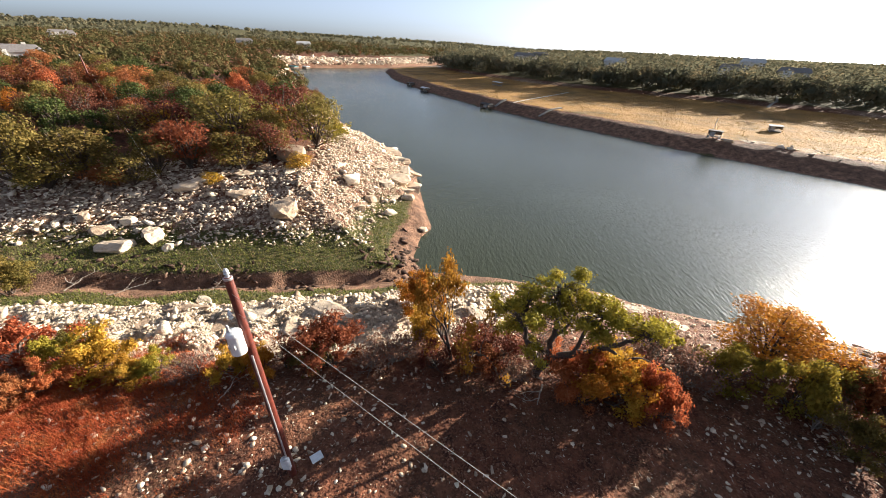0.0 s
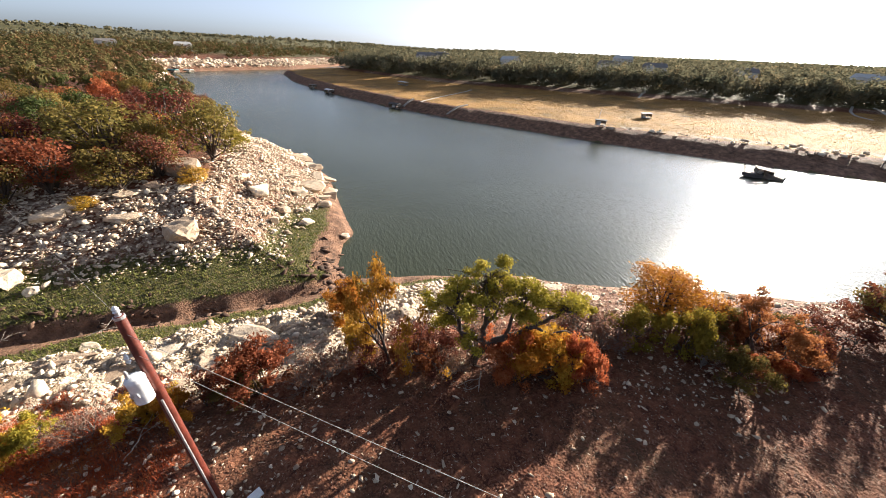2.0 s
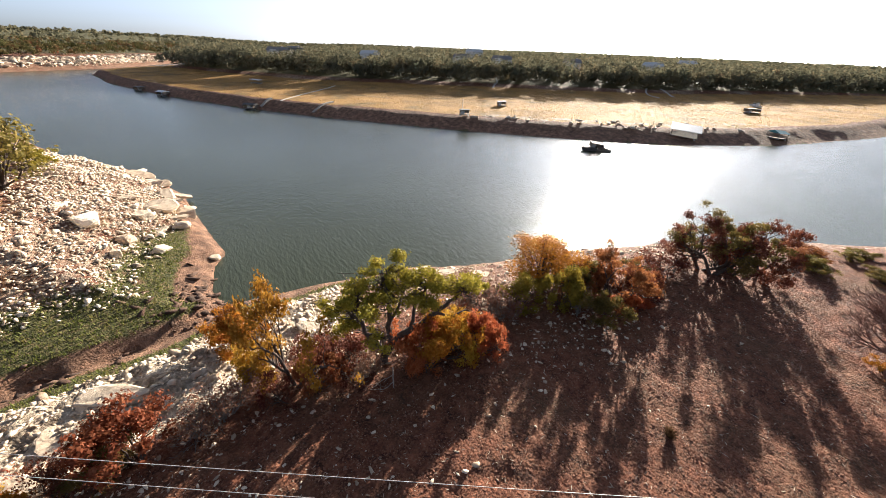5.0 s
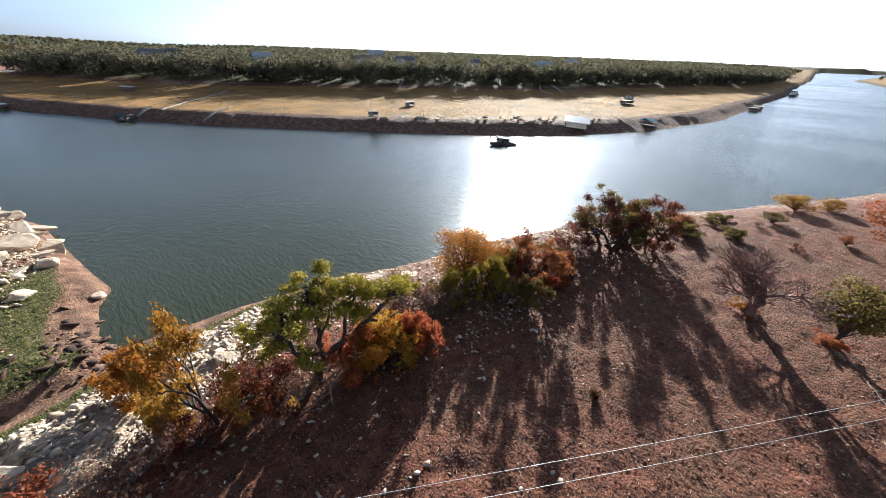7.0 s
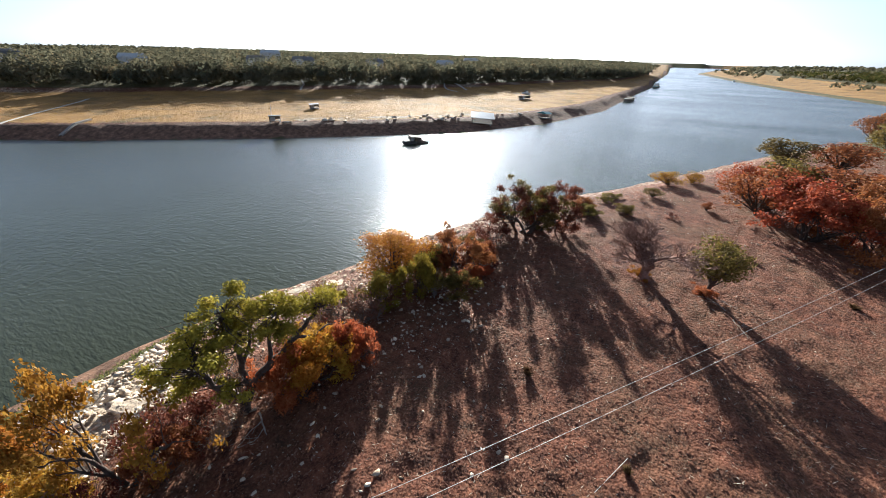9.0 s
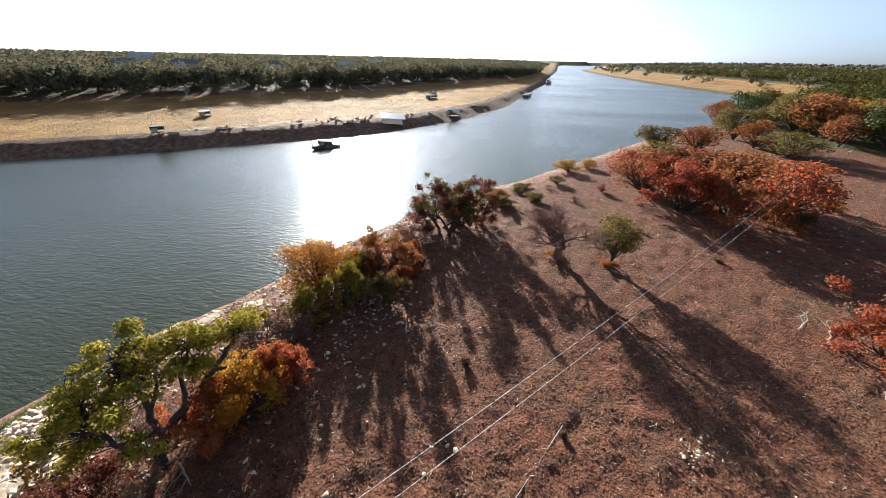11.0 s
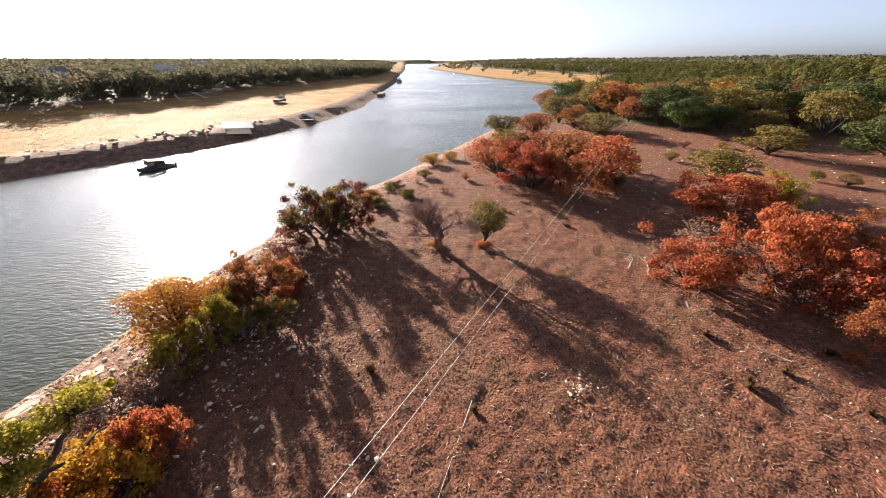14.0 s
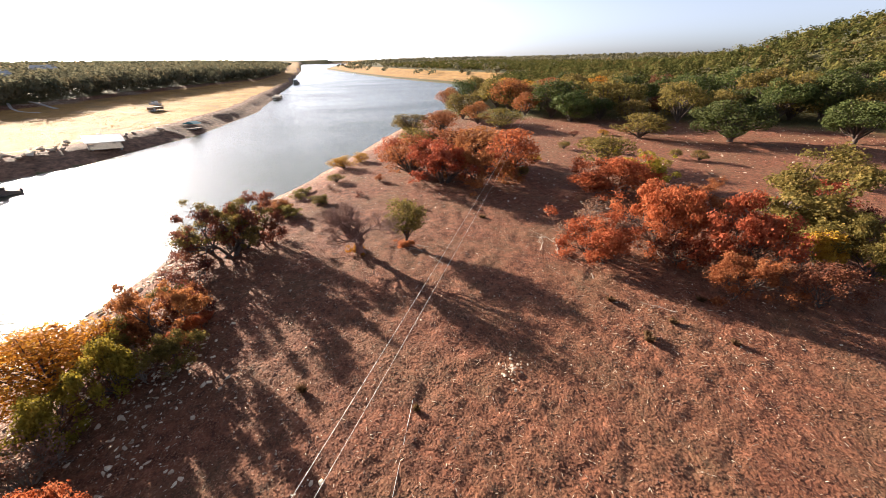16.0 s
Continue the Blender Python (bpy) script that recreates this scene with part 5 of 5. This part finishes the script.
for i, (x, y, s, t) in enumerate([(-34.0, 23.2, 2.2, 70), (-28.5, 23.0, 2.0, 100), (-25.0, 22.8, 1.6, 10), (-18.5, 24.0, 1.8, 20), (-31, 21, 1.8, 160), (25.5, -6.5, 1.2, 30), (26.3, -7.2, 1.0, 80), (24.8, -6.9, 0.9, 140),
                                  (21.5, -16.6, 2.2, 320), (22.5, -15.6, 1.6, 300), (19.6, -20.5, 1.6, 330), (20.6, -19.4, 1.8, 310), (17.6, -23.4, 1.4, 350), (23.5, -17.5, 1.5, 20), (5.6, 12.4, 1.3, 250), (4.8, 12.6, 1.0, 290), (-11.0, 12.2, 1.0, 30),
                                  (17.6, -16.9, 1.6, 330), (12.6, -19.0, 1.4, 20), (-14.5, 12.4, 1.1, 190), (-9.5, 11.0, 1.0, 60)]):
    dead_branch(x, y, s, 300 + i, t)


def rock_pile(x, y):
    pile = tagged(new("rock_pile"), "small heap of pale grey stones on the field", "rock pile")
    pile.location = (x, y, height(x, y))
    rng = random.Random(6)
    for i in range(46):
        r = abs(rng.gauss(0, 0.75))
        a = rng.uniform(0, 6.28)
        s = rng.uniform(0.04, 0.13)
        ob = new("stone", STONES[i % len(STONES)])
        ob.parent = pile
        ob.matrix_basis = Matrix.LocRotScale((r * math.cos(a), r * math.sin(a) * 0.7, max(0.02, 0.2 - 0.25 * r) + s * 0.2), Euler((rng.uniform(-0.5, 0.5), rng.uniform(-0.5, 0.5), a)), (s, s * rng.uniform(0.7, 1.2), s))
    return pile


rock_pile(11.7, -7.3)
TUFT = leaf_mat("tuft_blades", [(0.05, 0.032, 0.018), (0.12, 0.07, 0.035), (0.2, 0.12, 0.06)], 0.3)


def grass_tuft(x, y, h, w, seed):
    rng = np.random.RandomState(seed)
    n = 170
    a, lean, r = rng.uniform(0, 6.283, n), rng.uniform(0.1, 0.95, n), rng.uniform(0, 0.22, n) * w
    root = np.stack([r * np.cos(a), r * np.sin(a), 0 * a], 1)
    tall = h * rng.uniform(0.5, 1.1, n)
    tip = root + np.stack([np.cos(a) * lean * w * 0.7, np.sin(a) * lean * w * 0.7, tall], 1)
    mid = root * 0.5 + tip * 0.5 + np.stack([0 * a, 0 * a, tall * 0.15], 1)
    side = np.stack([-np.sin(a), np.cos(a), 0 * a], 1) * 0.012
    v = np.stack([root - side, root + side, mid + side, tip, mid - side], 1).reshape(-1, 3)
    ob = new("grass_tuft", mesh_from("grass_tuft", v, np.arange(n * 5).reshape(-1, 5), TUFT))
    ob.location = (x, y, height(x, y) - 0.01)
    return tagged(ob, "small brown tuft of dry growth on the field", "tuft", "tufts on the field")


for i, (x, y, h, w) in enumerate([(13.8, 2.7, 0.55, 0.6), (11.0, -2.2, 0.4, 0.4), (14.9, -16.1, 0.4, 0.6), (11.5, -15.7, 0.4, 0.5), (11.1, -15.4, 0.5, 0.6), (11.9, -18.0, 0.4, 0.6), (9.4, -19.6, 0.35, 0.5),
                                  (30.5, -14.0, 0.4, 0.7), (35.0, -9.0, 0.4, 0.6), (13.0, -21.5, 0.4, 0.6)]):
    grass_tuft(x, y, h * 0.8, w * 0.8, 400 + i)
panel = new("signboard", mesh_from("signboard", [(-0.22, -0.15, 0), (0.22, -0.15, 0), (0.22, 0.15, 0.06), (-0.22, 0.15, 0.06), (-0.22, -0.15, -0.05), (0.22, -0.15, -0.05), (0.22, 0.15, 0.01), (-0.22, 0.15, 0.01)],
                                 [(0, 1, 2, 3), (7, 6, 5, 4), (0, 4, 5, 1), (1, 5, 6, 2), (2, 6, 7, 3), (3, 7, 4, 0)], WHITE))
panel.matrix_basis = pose(-4.2, 8.35, height(-4.2, 8.35) + 0.08, 0, 0, 40)
tagged(panel, "small white panel lying flat near the pole", "panel")



rng_f = np.random.RandomState(91)
fx, fy = rng_f.uniform(-26, 24, 20000), rng_f.uniform(2, 17, 20000)
fs_ = 0.016 + 0.12 * rng_f.rand(20000) ** 4
chance = np.exp(-((fx + 9) / 9.0) ** 2) * 0.5 + np.exp(-((fx - 17) / 6.0) ** 2 - ((fy - 10) / 2.5) ** 2) * 0.7 + 0.03
keep_f = (rng_f.rand(20000) < chance) & ~in_river(fx, fy)
stuff_of("field_stones", STONES[:4], np.stack([fx, fy, fs_], 1)[keep_f], "small pale stones scattered in the field's soil", "stones", LIMESTONE, 0.1)
gx, gy = rng_f.uniform(5, 60, 6000), rng_f.uniform(-40, 6, 6000)
keep_g = (rng_f.rand(6000) < 0.08 + 0.8 * np.exp(-((gx - 9) / 4.0) ** 2 - ((gy + 20) / 5.0) ** 2) + 0.6 * np.exp(-((gx - 46) / 6.0) ** 2 - ((gy + 3) / 5.0) ** 2)) & ~in_river(gx, gy)
stuff_of("field_stones", STONES[:4], np.stack([gx, gy, 0.02 + 0.055 * rng_f.rand(6000) ** 2.5], 1)[keep_g], "small pale stones scattered in the field's soil", "stones", LIMESTONE, 0.1)


sx_, sy_ = rng_f.uniform(28, 90, 5000), rng_f.uniform(-95, -8, 5000)
keep_s = (rng_f.rand(5000) < 0.35 + 0.4 * ripple(sx_, sy_, 14, 71)) & ~in_river(sx_, sy_) & (np.hypot(sx_, sy_) < 105)
stuff_of("field_stones", STONES[:4], np.stack([sx_, sy_, 0.04 + 0.14 * rng_f.rand(5000) ** 2.5], 1)[keep_s], "pale stones strewn among the scattered trees", "stones", LIMESTONE, 0.1)


MUD = stone_mat("dark_mud", (0.03, 0.02, 0.015), (0.085, 0.05, 0.035), (0.16, 0.10, 0.07))
rng_m = np.random.RandomState(17)
mud_spots = [(-3.2 + rng_m.normal(0, 1.7), 31.5 + rng_m.normal(0, 2.2), 0.12 + 0.4 * rng_m.rand() ** 2) for _ in range(150)]
mud_spots += [(-8 - 3.2 * k * rng_m.rand() - 2 * k, 26.4 + rng_m.normal(0, 0.7), 0.1 + 0.3 * rng_m.rand() ** 2) for k in (0, 1, 2, 3, 4, 5, 6, 7) for _ in range(24)]
stuff_of("mud_clods", STONES[::3], [p for p in mud_spots if not in_river(np.array([p[0]]), np.array([p[1]]))[0]], "dark cracked mud and clods at the ravine's mouth", "mud", MUD, -0.1)
rng_s = np.random.RandomState(19)
far_spots = []
for k in range(190):
    f = rng_s.uniform(7.0, 9.9)
    i = int(f)
    (ax, ay), (bx, by) = FAR_SHORE[i - 1], FAR_SHORE[i]
    g = f - i
    n = math.hypot(bx - ax, by - ay)
    off = 7.0 + 9.0 * rng_s.rand() ** 0.9
    clump = 0.5 + 0.5 * math.sin(f * 21.0) * math.sin(f * 8.3 + 1)
    if rng_s.rand() < clump:
        far_spots.append((ax + (bx - ax) * g - (by - ay) / n * -off, ay + (by - ay) * g + (bx - ax) / n * -off, 0.2 + 0.75 * rng_s.rand() ** 2.5))
far_spots = [p for p in far_spots if not in_river(np.array([p[0]]), np.array([p[1]]))[0]]
if far_spots:
    stuff_of("rubble", STONES, far_spots, "pale stones and broken concrete along the far bank", "rubble", LIMESTONE, 0.2)


# ---- docks, boats and houses on the far bank ----
ROOF_PALE = plain("pale_metal_roof", (0.55, 0.54, 0.52), 0.6, 0.0, 3, 0.2, 0.004)
ROOF_TEAL = plain("teal_metal_roof", (0.06, 0.21, 0.22), 0.6, 0.0, 3, 0.25, 0.004)
ROOF_DARK = plain("dark_roof", (0.09, 0.085, 0.08), 0.9, 0, 3, 0.3, 0.01)
DECK = plain("weathered_deck", (0.22, 0.18, 0.14), 0.85, 0, 4, 0.35, 0.01)
HULL = plain("white_hull", (0.68, 0.68, 0.66), 0.4, 0, 3, 0.15, 0.003)
STONE_WALL = plain("pale_house_wall", (0.68, 0.64, 0.58), 0.85, 0, 2, 0.2, 0.01)
SHINGLE = plain("grey_shingles", (0.22, 0.20, 0.19), 0.85, 0, 3, 0.3, 0.02)
GLASS = plain("dark_window_glass", (0.03, 0.035, 0.045), 0.08, 0, 2, 0.2, 0.0)


def boat_dock(x, y, z, turn, w, d, roof, label, floors=1, tilt=(0, 0), walls=False, gable=0.0, group="docks along the far bank", size=0.62):
    dock = tagged(new("boat_dock"), label, "boat dock", group)
    dock.matrix_basis = Matrix.LocRotScale((x, y, z), Euler((radians(tilt[0]), radians(tilt[1]), radians(turn))), (size, size, size * 0.9))
    for sx in (-1, 1):
        part("pontoon", rod((sx * w * 0.4, -d * 0.5, 0.12), (sx * w * 0.4, d * 0.5, 0.12), 0.28, 10), GALV, dock)
    tall = 2.4
    for fl in range(floors):
        part("deck", block(w, d, 0.18, (0, 0, 0.45 + fl * tall), 0.02), DECK, dock)
        for sx in (-1, 1):
            for sy in (-1, 0, 1):
                part("post", block(0.14, 0.14, tall, (sx * w * 0.47, sy * d * 0.46, 0.5 + tall / 2 + fl * tall), 0.01), DECK, dock)
        for sx in (-1, 1):
            part("rail", block(0.06, d * 0.94, 0.08, (sx * w * 0.47, 0, 1.45 + fl * tall), 0), DECK, dock)
        part("rail", block(w * 0.94, 0.06, 0.08, (0, d * 0.46, 1.45 + fl * tall), 0), DECK, dock)
    top = 0.5 + floors * tall
    if gable:
        bm = bmesh.new()
        v = [bm.verts.new(p) for p in ((-w * 0.56, -d * 0.55, top), (w * 0.56, -d * 0.55, top), (w * 0.56, 0, top + gable), (-w * 0.56, 0, top + gable), (-w * 0.56, d * 0.55, top), (w * 0.56, d * 0.55, top))]
        for q in ((0, 1, 2, 3), (3, 2, 5, 4), (0, 3, 4), (1, 5, 2), (0, 4, 5, 1)):
            bm.faces.new([v[i] for i in q])
        part("roof", bm, roof, dock, smooth=False)
    else:
        part("roof", block(w * 1.12, d * 1.1, 0.16, (0, 0, top + 0.06), 0.03), roof, dock)
    if walls:
        part("locker", block(w * 0.4, d * 0.35, 1.6, (-w * 0.2, d * 0.2, 1.3), 0.03), HULL, dock)
        for sx in (-1, 1):
            part("side_wall", block(0.1, d * 0.96, 1.5, (sx * w * 0.48, 0, 1.95), 0.01), DECK, dock)
        part("back_wall", block(w * 0.94, 0.1, 1.7, (0, d * 0.48, 1.85), 0.01), DECK, dock)
    part("gangplank", block(0.7, d * 0.7, 0.1, (w * 0.3, d * 0.8, 0.6), 0.01, (4, 0, 12)), DECK, dock)
    return dock


def small_boat(x, y, z, turn, long, label, cabin=True, tilt=0, paint=None):
    boat = tagged(new("boat"), label, "boat", "boats along the far bank")
    boat.matrix_basis = Matrix.LocRotScale((x, y, z), Euler((radians(tilt), 0, radians(turn))), None)
    bm = bmesh.new()
    rows = []
    for t in np.linspace(0, 1, 9):
        w = 0.19 * long * min(1.0, (1 - t) * 2.6 + 0.02) ** 0.6
        yy = (t - 0.45) * long
        rows.append([bm.verts.new(p) for p in ((-w, yy, 0.75 + 0.25 * t), (-w * 0.75, yy, 0.05 + 0.3 * t ** 3), (0, yy, -0.15 + 0.5 * t ** 3), (w * 0.75, yy, 0.05 + 0.3 * t ** 3), (w, yy, 0.75 + 0.25 * t))])
    for a, b in zip(rows, rows[1:]):
        for i in range(4):
            bm.faces.new((a[i], b[i], b[i + 1], a[i + 1]))
        bm.faces.new((a[4], b[4], b[0], a[0]))
    bm.faces.new(rows[0])
    bmesh.ops.recalc_face_normals(bm, faces=bm.faces[:])
    part("hull", bm, paint or HULL, boat, smooth=False)
    if cabin:
        part("cabin", block(0.27 * long, 0.34 * long, 0.9, (0, -0.02 * long, 1.2), 0.08), HULL, boat)
        part("windscreen", block(0.25 * long, 0.06, 0.45, (0, 0.16 * long, 1.35), 0.02, (-20, 0, 0)), GLASS, boat)
        part("canopy", block(0.30 * long, 0.36 * long, 0.08, (0, -0.06 * long, 1.95), 0.03), ROOF_TEAL, boat)
    part("outboard_motor", block(0.35, 0.4, 0.9, (0, -0.47 * long, 0.7), 0.08), BLACK, boat)
    return boat


def on(x, y):
    return max(height(x, y), WATER)


boat_dock(70.0, 95.0, on(70.0, 95.0) + 0.2, -38, 4.8, 3.6, ROOF_DARK, "dark walled boat dock stranded on the bank", 1, (0, 0), True)
crane = tagged(new("mast"), "thin pale leaning mast beside the dock", "mast")
crane.location = (70.6, 97.2, on(70.6, 97.2))
part("spar", rod((0, 0, -0.2), (0.5, 0.3, 4.4), 0.05), GALV, crane)
boat_dock(95.2, 106.7, on(95.2, 106.7), -30, 4.6, 3.8, ROOF_PALE, "stranded boat dock with a pale flat roof", 1, (3, -4), True)
boat_dock(115.2, 51.5, on(115.2, 51.5) + 0.1, -62, 8.6, 6.4, HULL, "wide boat dock with a pale tilted metal roof", 1, (12, 4), False, size=0.8)
boat_dock(142.5, 38.5, on(142.5, 38.5) + 0.1, -12, 7.4, 5.6, ROOF_TEAL, "boat dock with a teal metal roof", 1, (2, 5), False, 1.3)
boat_dock(182.4, 60.1, on(182.4, 60.1), -20, 9.5, 4.0, DECK, "low stranded dock on the dry lake bed", 1, (0, 2), True)
small_boat(206.0, 67.5, on(206, 67.5) + 0.15, 70, 6.0, "white cabin boat stranded on dry grass", True, 5)
boat_dock(81.2, 55.2, WATER + 0.1, -35, 5.0, 3.4, DECK, "half-sunk small dock floating off the bank", 1, (5, 8), True)
post = tagged(new("mast"), "dark leaning post rising from the half-sunk dock", "mast")
post.location = (79.2, 56.6, WATER - 0.3)
part("spar", rod((0, 0, -0.3), (-0.9, 0.6, 2.6), 0.09), DECK, post)
small_boat(79.4, 55.6, WATER - 0.1, 60, 3.6, "small dark motor boat at the wreck", False, 0, ROOF_DARK)
small_boat(82.6, 53.6, WATER - 0.1, 20, 3.4, "small weathered skiff tied to the wreck", False, 6, DECK)
boat_dock(17.5, 147.4, WATER - 0.05, -50, 6.8, 4.6, ROOF_DARK, "floating boat dock with a long gangplank", 1, (0, 0), True, 0.8)
boat_dock(-7.9, 194.0, WATER - 0.05, -58, 6.5, 5.0, HULL, "floating dock with a white roof", 1, (0, 0), True, 0.9)
boat_dock(-16.7, 217.0, WATER - 0.05, -60, 7.0, 4.5, ROOF_DARK, "floating dock with a dark roof", 1, (0, 0), True)
boat_dock(28.3, 202.5, on(28.3, 202.5), -50, 7.5, 4.0, HULL, "white-roofed dock stranded on the lake bed", 1, (2, 3))
for x, y, t, r in [(250, 20.5, 0, ROOF_DARK), (262, 20.0, 6, DECK), (408, 13.5, 0, ROOF_TEAL), (424, 12.5, 5, ROOF_DARK), (445, 14.0, 0, ROOF_PALE), (470, 15, 3, ROOF_DARK)]:
    boat_dock(x, y, WATER - 0.05, t, 9.0, 6.5, r, "floating marina dock with a flat metal roof", 1, (0, 0), True, 0, "marina docks")
boat_dock(-108.5, 297.0, WATER - 0.05, -30, 10.0, 7.0, ROOF_TEAL, "floating dock with a teal roof below the bluff", 1, (0, 0), True, 1.2)
boat_dock(-101.5, 303.0, WATER - 0.05, -30, 8.0, 6.0, HULL, "floating dock with a white roof below the bluff", 1, (0, 0), True, 0.8)
small_boat(671.0, -70.5, WATER - 0.1, 80, 8.0, "far-off white boat on the water", True)

PLANK = plain("grey_jetty_plank", (0.36, 0.32, 0.27), 0.85, 0, 3, 0.3, 0.01)


def track(name, pts, wide, thick, mat, label, category):
    """A thin paved strip or plank way that follows the ground."""
    bm = bmesh.new()
    rows = []
    steps = []
    for (ax, ay), (bx, by) in zip(pts, pts[1:]):
        for k in range(8):
            steps.append((ax + (bx - ax) * k / 8, ay + (by - ay) * k / 8))
    steps.append(pts[-1])
    for i, (x, y) in enumerate(steps):
        a, b = steps[max(0, i - 1)], steps[min(len(steps) - 1, i + 1)]
        dx, dy = b[0] - a[0], b[1] - a[1]
        n = math.hypot(dx, dy)
        z = on(x, y) + thick
        rows.append([bm.verts.new((x + s * wide / 2 * -dy / n, y + s * wide / 2 * dx / n, zz)) for s, zz in ((-1, z - thick - 0.3), (-1, z), (1, z), (1, z - thick - 0.3))])
    for a, b in zip(rows, rows[1:]):
        for i in range(3):
            bm.faces.new((a[i], a[i + 1], b[i + 1], b[i]))
    me = bpy.data.meshes.new(name)
    bm.to_mesh(me)
    bm.free()
    me.materials.append(mat)
    return tagged(new(name, me), label, category)


CONCRETE = plain("pale_concrete", (0.50, 0.47, 0.42), 0.9, 0, 2, 0.2, 0.01)
track("boat_ramp", [(27.1, 145.0), (38.0, 158.0), (58.7, 181.8)], 0.55, 0.12, CONCRETE, "narrow pale concrete ramp down the lake bed", "ramp")
track("gangway", [(20.5, 147.0), (25.0, 150.0)], 0.8, 0.5, PLANK, "weathered plank gangway to the dock", "gangway")
track("gangway", [(33.0, 128.0), (42.0, 134.0)], 0.7, 0.4, PLANK, "weathered plank gangway on the bank", "gangway")
track("footpath", [(144.7, 169.0), (138.0, 160.0), (133.0, 156.0), (127.9, 151.2)], 0.9, 0.1, CONCRETE, "pale footpath down the wooded rise", "path")
track("footpath", [(206.1, 118.0), (196.0, 112.0), (190.0, 106.0), (187.0, 99.0)], 0.9, 0.1, CONCRETE, "pale footpath down the wooded rise", "path")
track("footpath", [(212.0, 114.0), (205.0, 105.0), (197.8, 98.6)], 1.2, 0.1, CONCRETE, "pale boat ramp beside the path", "path")

HOUSES = [(53.0, 268.0, 15, 9, 7.2, -10, SHINGLE), (64.0, 272.0, 12, 9, 5.5, -14, ROOF_DARK), (69.0, 292.0, 13, 9, 5.0, -14, SHINGLE), (101.1, 239.6, 14, 9, 4.8, -22, ROOF_PALE),
          (150.0, 210.0, 13, 9, 5, -35, SHINGLE), (171.0, 196.0, 15, 9, 5, -40, SHINGLE), (206.0, 170.0, 13, 9, 5, -50, SHINGLE), (262.0, 150.0, 15, 9, 5, -60, ROOF_PALE), (346.0, 170.0, 16, 10, 5, -62, ROOF_PALE),
          (190.0, 250.0, 15, 9, 7, -38, ROOF_PALE), (-122.3, 118.1, 14, 8, 3.2, 40, SHINGLE), (-221.0, 245.0, 14, 9, 6, 40, SHINGLE), (-180.0, 380.0, 16, 9, 6, 25, SHINGLE), (-140.0, 420.0, 16, 9, 6, 20, ROOF_PALE)]


def house(x, y, w, d, h, turn, roof):
    ob = tagged(new("house"), "pale two-storey house among the trees" if h > 5.5 else "pale low house among the trees", "house", "houses above the river")
    ob.matrix_basis = Matrix.LocRotScale((x, y, height(x, y) + (0.9 if y > 140 and x > 0 else 0.2)), Euler((0, 0, radians(turn))), (0.85, 0.85, 0.8))
    part("wall", block(w, d, h + 7.0, (0, 0, h / 2 - 3.5), 0.05), STONE_WALL, ob)
    bm = bmesh.new()
    e = 0.6
    v = [bm.verts.new(p) for p in ((-w / 2 - e, -d / 2 - e, h), (w / 2 + e, -d / 2 - e, h), (w / 2 - 1, 0, h + d * 0.3), (-w / 2 + 1, 0, h + d * 0.3), (-w / 2 - e, d / 2 + e, h), (w / 2 + e, d / 2 + e, h))]
    for q in ((0, 1, 2, 3), (3, 2, 5, 4), (0, 3, 4), (1, 5, 2), (0, 4, 5, 1)):
        bm.faces.new([v[i] for i in q])
    rf = part("roof", bm, roof, ob, smooth=False)
    part("chimney", block(1.0, 0.9, 2.4, (w * 0.22, d * 0.1, h + d * 0.22), 0.04), STONE_WALL, rf)
    part("gable", block(w * 0.28, 1.2, h + 1.6, (-w * 0.22, -d / 2 - 0.2, h / 2), 0.05), STONE_WALL, ob)
    for fl in range(2 if h > 5.5 else 1):
        for i in range(4):
            wx = (i - 1.5) * w * 0.23
            win = part("window", block(1.25, 0.12, 1.5, (wx, -d / 2 - (0.82 if i == 1 else 0.02), 1.6 + fl * 2.9), 0.02), HULL, ob)
            part("pane", block(1.0, 0.06, 1.25, (wx, -d / 2 - (0.89 if i == 1 else 0.09), 1.6 + fl * 2.9), 0), GLASS, win)
    return ob


for place in HOUSES:
    house(*place)
